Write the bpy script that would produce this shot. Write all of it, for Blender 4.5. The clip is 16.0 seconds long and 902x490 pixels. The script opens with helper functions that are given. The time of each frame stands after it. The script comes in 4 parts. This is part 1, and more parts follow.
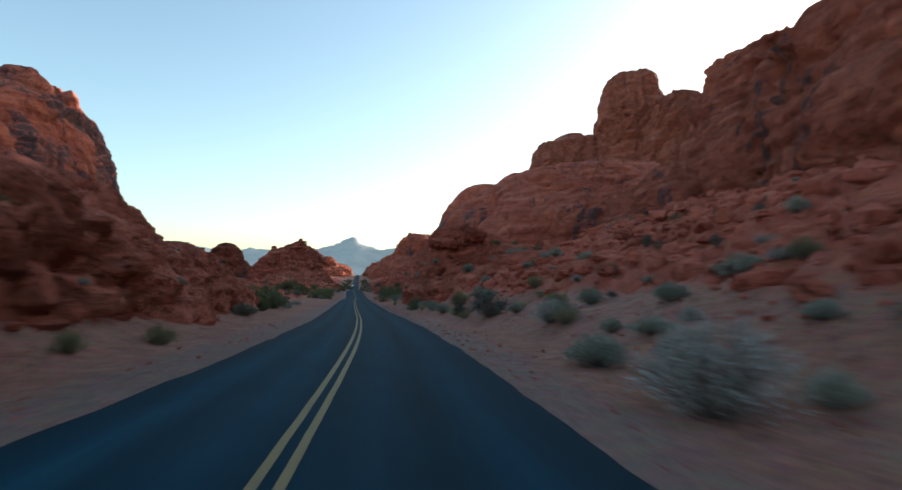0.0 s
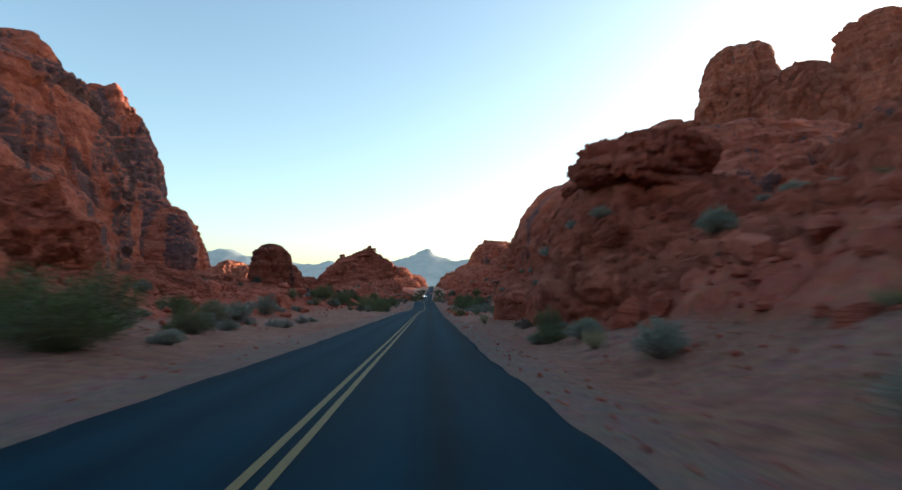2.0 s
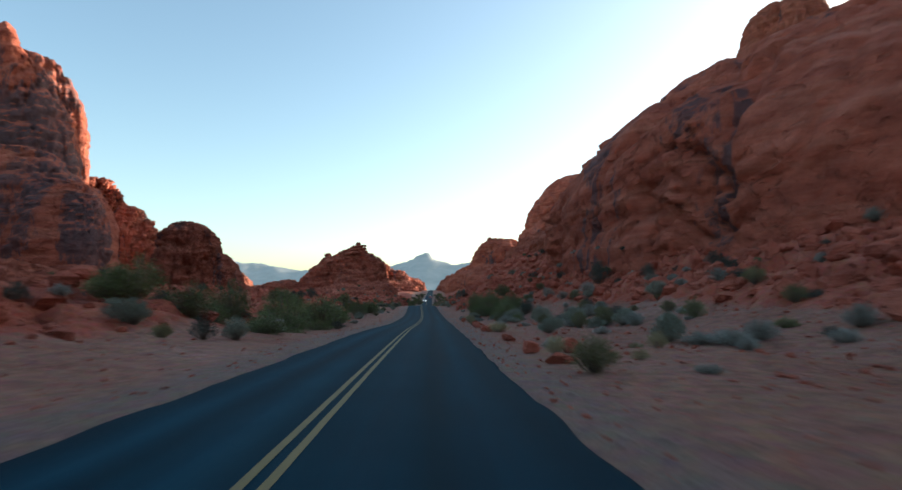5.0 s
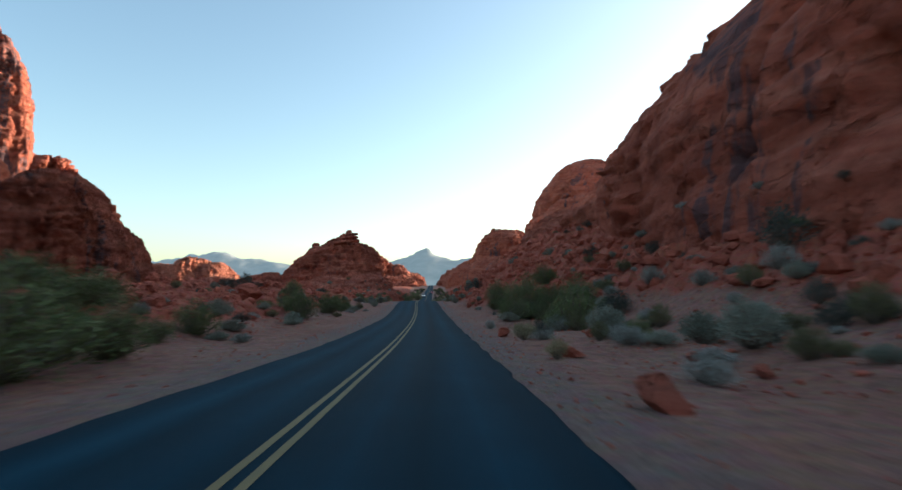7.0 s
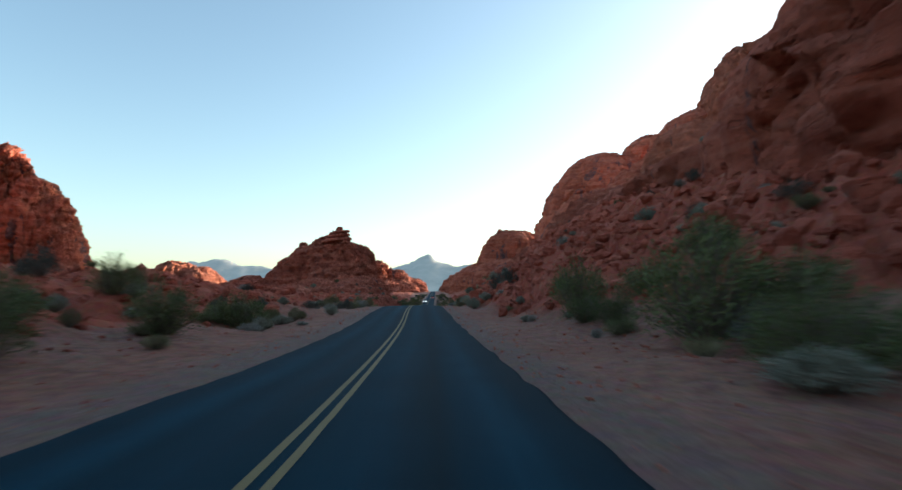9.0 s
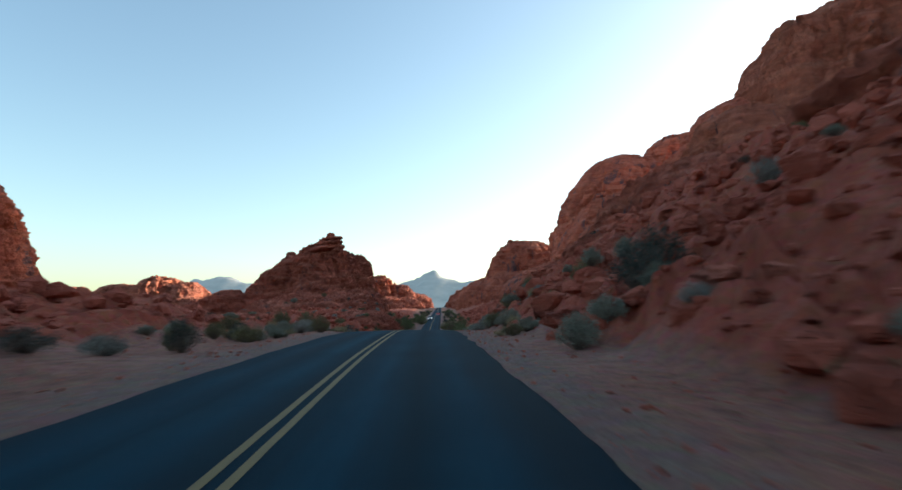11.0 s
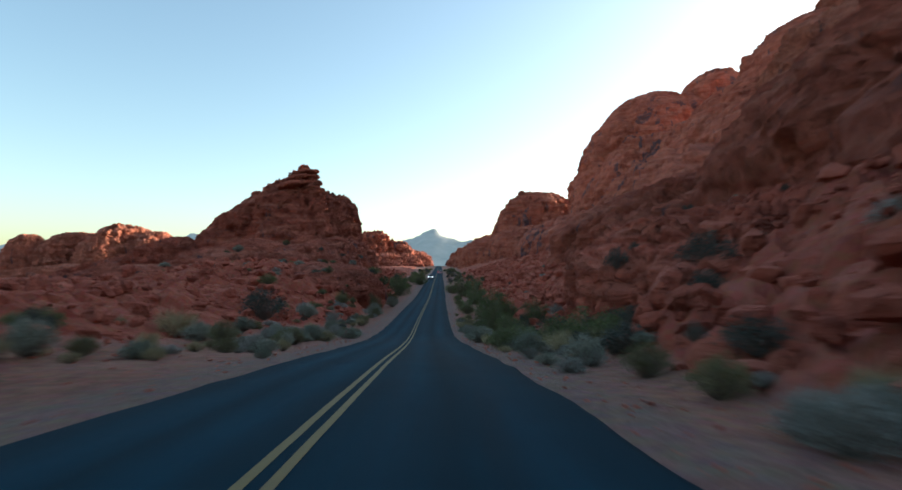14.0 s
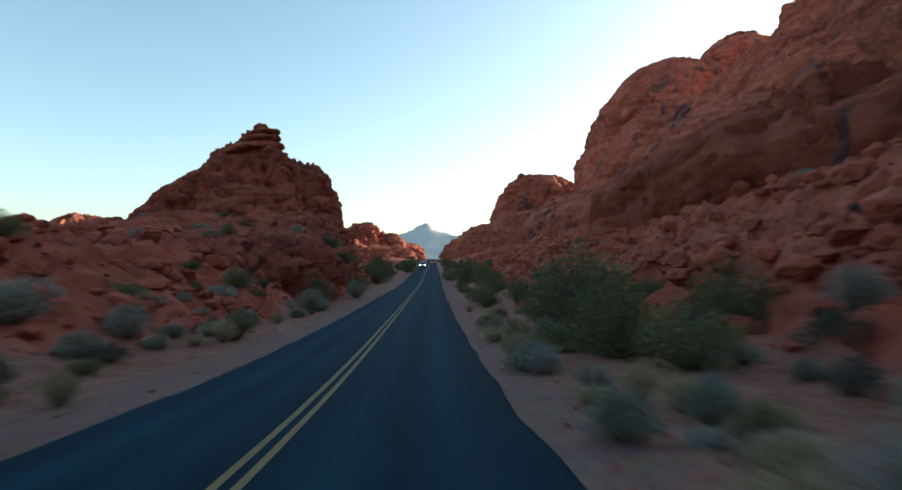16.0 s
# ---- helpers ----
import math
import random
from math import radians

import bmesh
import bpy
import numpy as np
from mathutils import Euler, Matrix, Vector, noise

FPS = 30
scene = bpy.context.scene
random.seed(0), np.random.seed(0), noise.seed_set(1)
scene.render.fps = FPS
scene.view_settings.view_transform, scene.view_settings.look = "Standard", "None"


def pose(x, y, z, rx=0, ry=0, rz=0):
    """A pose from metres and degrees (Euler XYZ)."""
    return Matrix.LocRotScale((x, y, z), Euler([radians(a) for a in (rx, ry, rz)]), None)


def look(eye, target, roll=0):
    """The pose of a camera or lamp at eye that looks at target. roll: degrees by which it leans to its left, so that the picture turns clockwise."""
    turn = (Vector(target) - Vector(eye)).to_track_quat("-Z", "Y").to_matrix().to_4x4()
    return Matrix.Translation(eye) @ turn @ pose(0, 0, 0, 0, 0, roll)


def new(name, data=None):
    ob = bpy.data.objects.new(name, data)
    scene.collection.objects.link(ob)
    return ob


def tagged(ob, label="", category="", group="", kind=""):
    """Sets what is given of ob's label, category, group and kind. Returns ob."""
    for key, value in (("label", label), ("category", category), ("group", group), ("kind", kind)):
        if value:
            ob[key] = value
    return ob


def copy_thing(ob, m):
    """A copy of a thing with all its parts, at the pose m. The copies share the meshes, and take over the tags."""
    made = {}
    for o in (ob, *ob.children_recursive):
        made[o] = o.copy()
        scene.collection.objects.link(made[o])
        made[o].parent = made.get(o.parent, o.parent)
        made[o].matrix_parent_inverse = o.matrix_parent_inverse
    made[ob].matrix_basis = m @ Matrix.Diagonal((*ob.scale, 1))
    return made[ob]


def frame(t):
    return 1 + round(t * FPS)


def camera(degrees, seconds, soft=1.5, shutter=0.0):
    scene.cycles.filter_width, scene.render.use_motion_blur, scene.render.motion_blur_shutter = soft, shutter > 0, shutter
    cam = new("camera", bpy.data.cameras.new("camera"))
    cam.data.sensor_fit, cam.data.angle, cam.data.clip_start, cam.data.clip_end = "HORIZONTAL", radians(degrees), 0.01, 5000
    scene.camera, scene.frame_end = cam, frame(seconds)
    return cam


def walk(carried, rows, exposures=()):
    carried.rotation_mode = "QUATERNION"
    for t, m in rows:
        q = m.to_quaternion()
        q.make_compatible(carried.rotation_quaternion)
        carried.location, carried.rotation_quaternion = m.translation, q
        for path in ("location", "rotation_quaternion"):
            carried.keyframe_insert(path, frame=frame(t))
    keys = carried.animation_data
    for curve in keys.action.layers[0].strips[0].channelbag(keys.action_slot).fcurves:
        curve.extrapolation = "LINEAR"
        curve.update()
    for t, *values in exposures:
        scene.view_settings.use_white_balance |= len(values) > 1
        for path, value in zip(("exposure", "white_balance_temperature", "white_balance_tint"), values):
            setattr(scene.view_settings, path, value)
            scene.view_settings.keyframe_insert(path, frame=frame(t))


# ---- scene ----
cam = camera(76.3, 16.0, soft=1.5, shutter=0.5)
METRES, EYE, TILT, LEAN, TURN = 260.0, 1.486, 4.3, -1.2, -9.4
ROWS = [
    (0.0, 0.0, 0.0, 0.0, 0.0, 0.0, 0.0),
    (0.5, -0.0024, 0.0358, -0.0037, 2.69, 0.39, 0.84),
    (1.0, -0.006, 0.0709, -0.007, 5.37, 0.99, 1.59),
    (1.5, -0.0113, 0.1049, -0.0099, 6.89, 1.27, 1.4),
    (2.0, -0.0173, 0.1382, -0.0126, 7.37, 1.17, 0.91),
    (2.5, -0.023, 0.1702, -0.0155, 7.46, 1.59, 1.22),
    (3.0, -0.0278, 0.2007, -0.0177, 7.41, 1.55, 1.58),
    (5.5, -0.0542, 0.3548, -0.0301, 7.25, 1.62, 1.87),
    (6.0, -0.0594, 0.3866, -0.0325, 7.12, 1.44, 1.54),
    (6.5, -0.0643, 0.4183, -0.0351, 7.11, 1.32, 1.61),
    (7.0, -0.0692, 0.4498, -0.0378, 7.27, 1.2, 1.91),
    (7.5, -0.0744, 0.4808, -0.0405, 7.41, 0.92, 1.22),
    (8.0, -0.0795, 0.5114, -0.0433, 7.52, 1.35, 1.27),
    (8.5, -0.0846, 0.542, -0.0457, 7.5, 1.77, 1.94),
    (9.0, -0.0895, 0.5722, -0.0479, 7.46, 1.86, 2.16),
    (11.5, -0.1155, 0.7221, -0.0562, 8.2, 3.67, 2.74),
    (12.0, -0.1208, 0.7498, -0.0572, 8.4, 3.62, 2.77),
    (12.5, -0.1263, 0.7785, -0.0585, 8.61, 2.88, 1.94),
    (13.0, -0.1321, 0.8072, -0.0604, 8.78, 1.87, 1.91),
    (13.5, -0.138, 0.8358, -0.0628, 8.46, 0.44, 1.25),
    (14.0, -0.1433, 0.8647, -0.0659, 7.96, -0.56, 1.57),
    (14.5, -0.1484, 0.8936, -0.0694, 7.45, -1.35, 1.82),
    (15.0, -0.1534, 0.923, -0.0733, 7.03, -1.82, 1.77),
    (15.5, -0.1581, 0.9526, -0.0774, 7.02, -1.49, 2.27),
    (16.0, -0.1631, 0.9826, -0.0816, 7.24, -1.1, 2.26),
]
walk(cam, [(t, pose(0, 0, EYE, TILT, LEAN, TURN) @ pose(METRES * x, METRES * y, METRES * z, 90 + pitch, roll, yaw)) for t, x, y, z, yaw, pitch, roll in ROWS],
     exposures=[(0.0, 1.36, 6000, 1), (16.0, 1.36, 6000, 1)])

# ---- world, sun and exposure ----
SUN_AZIMUTH, SUN_ELEVATION = 60.5, 9.0  # degrees to the right of the road's line, above the horizon
world = bpy.data.worlds.new("sky")
scene.world = world
world.use_nodes = True
wn = world.node_tree.nodes
sky = wn.new("ShaderNodeTexSky")
sky.sky_type, sky.sun_disc = "NISHITA", False
sky.sun_elevation, sky.sun_rotation = radians(SUN_ELEVATION), radians(SUN_AZIMUTH)
sky.altitude, sky.air_density, sky.dust_density, sky.ozone_density = 600, 1.0, 2.8, 0.7
world.node_tree.links.new(sky.outputs[0], wn["Background"].inputs[0])
wn["Background"].inputs[1].default_value = 0.15
sun = new("sun", bpy.data.lights.new("sun", "SUN"))
sun.data.energy, sun.data.angle, sun.data.color = 5.0, radians(0.5), (1.0, 0.84, 0.67)
to_sun = Vector((math.sin(radians(SUN_AZIMUTH)) * math.cos(radians(SUN_ELEVATION)),
                 math.cos(radians(SUN_AZIMUTH)) * math.cos(radians(SUN_ELEVATION)), math.sin(radians(SUN_ELEVATION))))
sun.matrix_world = look((0, 0, 300), Vector((0, 0, 300)) - to_sun)


# ---- noise ----
def lattice(ix, iy, iz, seed):
    h = (ix.astype(np.uint32) * np.uint32(374761393) + iy.astype(np.uint32) * np.uint32(668265263)
         + iz.astype(np.uint32) * np.uint32(2147483647 - 58) + np.uint32(seed * 7919 + 13))
    h = (h ^ (h >> np.uint32(13))) * np.uint32(1274126177)
    h = (h ^ (h >> np.uint32(16))) * np.uint32(2246822519)
    return ((h ^ (h >> np.uint32(15))) & np.uint32(0xFFFFFF)).astype(np.float64) / 0x7FFFFF - 1.0


def vnoise(p, seed=0):
    """Smooth noise from -1 to 1 at the rows of p."""
    i = np.floor(p).astype(np.int64)
    f = p - i
    f = f * f * f * (f * (f * 6 - 15) + 10)
    i = i & 0xFFFFFFF
    out = 0.0
    for dx in (0, 1):
        for dy in (0, 1):
            for dz in (0, 1):
                w = (f[:, 0] if dx else 1 - f[:, 0]) * (f[:, 1] if dy else 1 - f[:, 1]) * (f[:, 2] if dz else 1 - f[:, 2])
                out = out + w * lattice(i[:, 0] + dx, i[:, 1] + dy, i[:, 2] + dz, seed)
    return out


def fbm(p, octaves=4, seed=0, gain=0.5):
    out, amp, total = 0.0, 1.0, 0.0
    for k in range(octaves):
        out = out + amp * vnoise(p * 2.03**k + 17.3 * k, seed + k)
        total += amp
        amp *= gain
    return out / total


def blocks(p, seed=0):
    """Cells of irregular blocks: how near the joint between two, a number of each block's own, and the slant of its face."""
    i = np.floor(p - 0.5).astype(np.int64)
    near, next_, own, slant = np.full(len(p), 9.0), np.full(len(p), 9.0), np.zeros(len(p)), np.zeros(len(p))
    for dx in (0, 1):
        for dy in (0, 1):
            for dz in (0, 1):
                c = i + np.array([dx, dy, dz])
                m = c & 0xFFFFFFF
                r = [lattice(m[:, 0], m[:, 1], m[:, 2], seed + 100 + k) for k in range(3)]
                d = np.sqrt(sum((c[:, k] + 0.5 + 0.36 * r[k] - p[:, k]) ** 2 for k in range(3)))
                closer = d < near
                next_ = np.where(closer, near, np.minimum(next_, d))
                own = np.where(closer, r[0] * 0.5 + r[1] * 0.5, own)
                slant = np.where(closer, sum((p[:, k] - c[:, k] - 0.5 - 0.36 * r[k]) * r[k - 1] for k in range(3)), slant)
                near = np.where(closer, d, near)
    return next_ - near, own, slant


def smooth(a, b, v):
    s = np.clip((v - a) / (b - a), 0, 1)
    return s * s * (3 - 2 * s)


# ---- road line and ground heights ----
ROAD_Y = np.array([-60, -13, 6, 15, 33, 51, 75, 100, 117, 141, 158, 178, 198, 213, 226, 241, 253, 266, 286, 312, 338, 377, 429, 520, 650, 900, 1400, 5000.0])
ROAD_X = np.array([-6.8, -1.8, -0.5, -0.06, 0.25, 0.12, 0.02, -0.1, -0.05, 0.17, 0.16, -0.08, -0.52, -0.73, -1.02, -1.17, -1.33, -1.61, -1.74, -1.56, -1.38, -1.11, -0.85, -0.33, 0.39, 1.5, 2, 2])
ROAD_Z = np.array([0.9, 0.29, -0.05, -0.16, -0.45, -0.73, -0.94, -1.14, -1.25, -1.58, -1.61, -1.36, -0.61, -0.33, -0.62, -1.45, -2.35, -3.23, -3.47, -3.1, -2.62, -0.95, 0.82, 3.9, 8.5, 17, 28, 60])
HALF = 2.82


def curve(nodes, values, y):
    m = np.gradient(values, nodes)
    i = np.clip(np.searchsorted(nodes, y) - 1, 0, len(nodes) - 2)
    h = nodes[i + 1] - nodes[i]
    s = (y - nodes[i]) / h
    return ((2 * s**3 - 3 * s**2 + 1) * values[i] + (s**3 - 2 * s**2 + s) * h * m[i]
            + (3 * s**2 - 2 * s**3) * values[i + 1] + (s**3 - s**2) * h * m[i + 1])


def road_x(y):
    return curve(ROAD_Y, ROAD_X, np.asarray(y, float))


def road_z(y):
    return curve(ROAD_Y, ROAD_Z, np.asarray(y, float))


# stations along the road: y, where the bank begins, its slope, the height at which it levels out
RIGHT_BANK = np.array([(-60, 6, .40, 26), (0, 5.6, .42, 26), (40, 5, .5, 22), (62, 5.2, .55, 20), (82, 6.5, .32, 18), (104, 12, .26, 16), (130, 13, .48, 20), (150, 11, .6, 22),
                       (172, 7.5, .62, 26), (198, 5.2, .70, 28), (225, 4.6, .85, 30), (244, 5.4, .75, 30), (254, 8.5, .55, 30), (270, 8.5, .5, 30), (290, 6.5, .5, 30), (350, 8, .42, 28), (450, 10, .4, 30), (600, 12, .35, 30), (900, 20, .3, 30), (5000, 40, .02, 30)])
LEFT_BANK = np.array([(-60, 6, .5, 16), (10, 4.8, .34, 10), (38, 5.5, .28, 9), (58, 8, .16, 5), (105, 7.2, .22, 6), (150, 7.4, .24, 6), (200, 7, .22, 5), (250, 7, .14, 3), (272, 6, .4, 3.5), (290, 5.5, .72, 5), (322, 5, .65, 8),
                      (380, 6.5, .45, 11), (450, 8, .25, 9), (600, 12, .15, 10), (900, 20, .15, 20), (5000, 40, .02, 20)])


def bank(table, d, y):
    start, slope, top = (np.interp(y, table[:, 0], table[:, k]) for k in (1, 2, 3))
    rise = np.maximum(d - start, 0)
    rise = rise * rise / (rise + 1.5)
    return top * (1 - np.exp(-slope * rise / top))


def rocky(x, y):
    """How far the bank is broken rock rather than sand, from 0 to 1."""
    u = x - road_x(y)
    out = 0.0
    for table, d in ((RIGHT_BANK, u), (LEFT_BANK, -u)):
        start, slope = (np.interp(y, table[:, 0], table[:, k]) for k in (1, 2))
        sandy = np.interp(y, [-20, 0, 45, 60, 80, 160, 190], [3.5, 3.5, 3, 0.5, 4, 3, 0]) * (d is u)
        out = out + smooth(0.1, 2.4 + 0.5 * sandy, d - start - sandy) * smooth(0.30, 0.55, slope) + 0.95 * smooth(1.0, 6.0, d - start - sandy) * smooth(0.04, 0.24, slope)
    out = out + 0.9 * smooth(28, 46, -u) * smooth(235, 265, y) * (1 - smooth(560, 640, y))
    p = np.stack([x, y, 0 * x], -1).reshape(-1, 3)
    patch = smooth(-0.95, -0.25, fbm(p / 9.0, 3, 91)).reshape(x.shape)
    return np.clip(out * patch, 0, 1)


def ground_z(x, y):
    x, y = np.asarray(x, float), np.asarray(y, float)
    u = x - road_x(y)
    z = road_z(y) + np.where(u > 0, bank(RIGHT_BANK, u, y), bank(LEFT_BANK, -u, y) * (1 - 0.75 * smooth(20, 48, -u)))
    p = np.stack([x, y, 0 * x], -1).reshape(-1, 3)
    rough = (0.55 * fbm(p / 7.0, 3, 3) + 0.12 * fbm(p / 1.3, 3, 5)).reshape(x.shape)
    away = smooth(HALF + 0.4, 8.0, np.abs(u))
    z = z - 6.5 * smooth(45, 100, -u) * smooth(330, 520, y) * (1 - smooth(700, 1000, y))
    mask = (rocky(x, y) * (1 - smooth(52, 72, np.abs(u)))).reshape(-1)
    lumps = np.zeros(len(p))
    some = mask > 0.02
    if some.any():
        q = p[some] * 1.0
        q[:, 2] = z.reshape(-1)[some]
        q = q + 0.5 * np.stack([vnoise(q / 1.7, 81), vnoise(q / 1.7, 82), vnoise(q / 1.7, 83)], -1)
        for size, amp in ((3.8, 0.9), (1.7, 0.6), (0.9, 0.3)):
            joint, own, slant = blocks(q / size, 84)
            lumps[some] += amp * (0.5 * own + 0.7 * slant + 0.55 * smooth(0.0, 0.13, joint) - 0.3)
    z = z + (lumps * mask).reshape(x.shape)
    z = z + rough * (0.06 + away) - 0.10 * (1 - smooth(HALF - 0.9, HALF + 0.2, np.abs(u))) - 0.03
    return z


# ---- materials ----
def material(name):
    m = bpy.data.materials.new(name)
    m.use_nodes = True
    return m, m.node_tree.nodes, m.node_tree.links, m.node_tree.nodes["Principled BSDF"]


def node(nodes, kind, **values):
    n = nodes.new(kind)
    for key, value in values.items():
        n.inputs[key.replace("_", " ")].default_value = value
    return n


def ramp(nodes, links, source, stops):
    r = nodes.new("ShaderNodeValToRGB")
    e = r.color_ramp.elements
    while len(e) < len(stops):
        e.new(0.5)
    for el, (at, col) in zip(e, stops):
        el.position, el.color = at, (*col, 1) if len(col) == 3 else col
    links.new(source, r.inputs[0])
    return r.outputs[0]


def mixed(nodes, links, kind, fac, a, b):
    n = nodes.new("ShaderNodeMix")
    n.data_type, n.blend_type = "RGBA", kind
    for socket, value in ((n.inputs[0], fac), (n.inputs[6], a), (n.inputs[7], b)):
        if isinstance(value, (int, float)):
            socket.default_value = value
        elif isinstance(value, tuple):
            socket.default_value = (*value, 1)
        else:
            links.new(value, socket)
    return n.outputs[2]


def placed(nodes, links, scale=(1, 1, 1), turn=(0, 0, 0)):
    geo = nodes.new("ShaderNodeNewGeometry")
    mp = nodes.new("ShaderNodeMapping")
    mp.inputs["Scale"].default_value, mp.inputs["Rotation"].default_value = scale, turn
    links.new(geo.outputs["Position"], mp.inputs[0])
    return mp.outputs[0]


def noise_tex(nodes, links, where, scale, detail=5, rough=0.55, distortion=0.0):
    n = node(nodes, "ShaderNodeTexNoise", Scale=scale, Detail=detail, Roughness=rough, Distortion=distortion)
    links.new(where, n.inputs["Vector"])
    return n.outputs["Fac"]


def bumped(nodes, links, bsdf, heights):
    """Relief from several (height socket, strength, distance)."""
    last = None
    for h, strength, dist in heights:
        b = node(nodes, "ShaderNodeBump", Strength=strength, Distance=dist)
        links.new(h, b.inputs["Height"])
        if last:
            links.new(last, b.inputs["Normal"])
        last = b.outputs[0]
    links.new(last, bsdf.inputs["Normal"])


BLACK, WHITE = (0, 0, 0), (1, 1, 1)


def sandstone(name, low, mid, high, varnish, relief=1.0, patch=0.11, bedding=0.75):
    m, n, k, b = material(name)
    flat = placed(n, k, (0.05, 0.05, 0.55), (0.10, -0.14, 0))
    here = placed(n, k)
    tall = placed(n, k, (1, 1, 0.28))
    beds = noise_tex(n, k, flat, 1.0, 6, 0.62, 0.6)
    col = ramp(n, k, beds, [(0.30, low), (0.5, mid), (0.70, high)])
    mott = noise_tex(n, k, here, 0.35, 8, 0.65)
    col = mixed(n, k, "MULTIPLY", 0.8, col, ramp(n, k, mott, [(0.28, (0.60, 0.56, 0.58)), (0.5, (1.0, 1.0, 1.0)), (0.72, (1.38, 1.42, 1.46))]))
    grain = noise_tex(n, k, here, 6.0, 6, 0.7)
    col = mixed(n, k, "MULTIPLY", 0.4, col, ramp(n, k, grain, [(0.3, (0.74, 0.74, 0.74)), (0.7, (1.25, 1.25, 1.25))]))
    if varnish:
        streak = noise_tex(n, k, tall, patch, 6, 0.6, 1.2)
        fine = noise_tex(n, k, tall, 1.1, 4, 0.6)
        both = mixed(n, k, "LINEAR_LIGHT", 0.10, streak, fine)
        mask = ramp(n, k, both, [(varnish, BLACK), (varnish + 0.035, (0.72, 0.72, 0.72)), (varnish + 0.12, (0.88, 0.88, 0.88))])
        lie = n.new("ShaderNodeSeparateXYZ")
        k.new(n.new("ShaderNodeNewGeometry").outputs["True Normal"], lie.inputs[0])
        steep = ramp(n, k, lie.outputs[2], [(0.35, WHITE), (0.75, (0.15, 0.15, 0.15))])
        col = mixed(n, k, "MIX", mixed(n, k, "MULTIPLY", 1.0, mask, steep), col, (0.105, 0.078, 0.088))
    k.new(col, b.inputs["Base Color"])
    b.inputs["Roughness"].default_value = 0.92
    b.inputs["Specular IOR Level"].default_value = 0.25
    split = node(n, "ShaderNodeTexVoronoi", Scale=0.16)
    split.feature = "DISTANCE_TO_EDGE"
    k.new(mixed(n, k, "LINEAR_LIGHT", 1.4, placed(n, k, (1, 1, 1.5), (0.25, -0.2, 0.5)), node_color(n, k, here)), split.inputs["Vector"])
    where = ramp(n, k, noise_tex(n, k, here, 0.07, 3, 0.5), [(0.44, WHITE), (0.58, BLACK)])
    deep = mixed(n, k, "LIGHTEN", 1.0, ramp(n, k, split.outputs["Distance"], [(0.0, BLACK), (0.03, WHITE)]), where)
    beds_wide = noise_tex(n, k, placed(n, k, (0.22, 0.22, 0.95), (0.12, -0.30, 0)), 1.0, 5, 0.65, 0.8)
    beds_thin = noise_tex(n, k, placed(n, k, (0.6, 0.6, 2.8), (0.12, -0.30, 0)), 1.0, 6, 0.68, 1.0)
    ledges = ramp(n, k, beds_thin, [(0.38, BLACK), (0.50, (0.7, 0.7, 0.7)), (0.53, (0.35, 0.35, 0.35)), (0.66, WHITE)])
    pits = ramp(n, k, noise_tex(n, k, placed(n, k, (1, 1, 1.5)), 0.9, 3, 0.5), [(0.30, BLACK), (0.42, WHITE)])
    bumped(n, k, b, [(deep, 1.0 * relief, 1.2), (beds_wide, 0.9 * relief, 1.0), (ledges, bedding * relief, 0.35), (pits, 1.0 * relief, 0.8), (noise_tex(n, k, here, 0.8, 9, 0.70), 0.9 * relief, 0.7), (grain, 0.6 * relief, 0.10)])
    return m


def node_color(n, k, where):
    t = node(n, "ShaderNodeTexNoise", Scale=0.7, Detail=3)
    k.new(where, t.inputs["Vector"])
    return t.outputs["Color"]


ROCK = sandstone("red_sandstone", (0.33, 0.078, 0.046), (0.45, 0.120, 0.070), (0.53, 0.180, 0.115), 0.60, 1.3, 0.11, 0.5)
ROCK_DARK = sandstone("varnished_sandstone", (0.33, 0.078, 0.046), (0.44, 0.118, 0.070), (0.51, 0.170, 0.110), 0.47, 0.75, 0.06)
ROCK_STREAK = sandstone("streaked_sandstone", (0.35, 0.083, 0.049), (0.47, 0.127, 0.075), (0.55, 0.186, 0.120), 0.575, 0.8, 0.09, 0.7)
ROCK_PALE = sandstone("pale_sandstone", (0.39, 0.112, 0.066), (0.50, 0.160, 0.098), (0.57, 0.22, 0.145), 0.64, 1.3)
ROCK_NEAR = sandstone("broken_sandstone", (0.33, 0.078, 0.046), (0.45, 0.120, 0.070), (0.53, 0.180, 0.115), 0, 1.0, 0.11, 0.4)
BOULDER = sandstone("boulder_sandstone", (0.33, 0.076, 0.045), (0.44, 0.114, 0.068), (0.51, 0.165, 0.105), 0, 0.8, 0.11, 0.2)


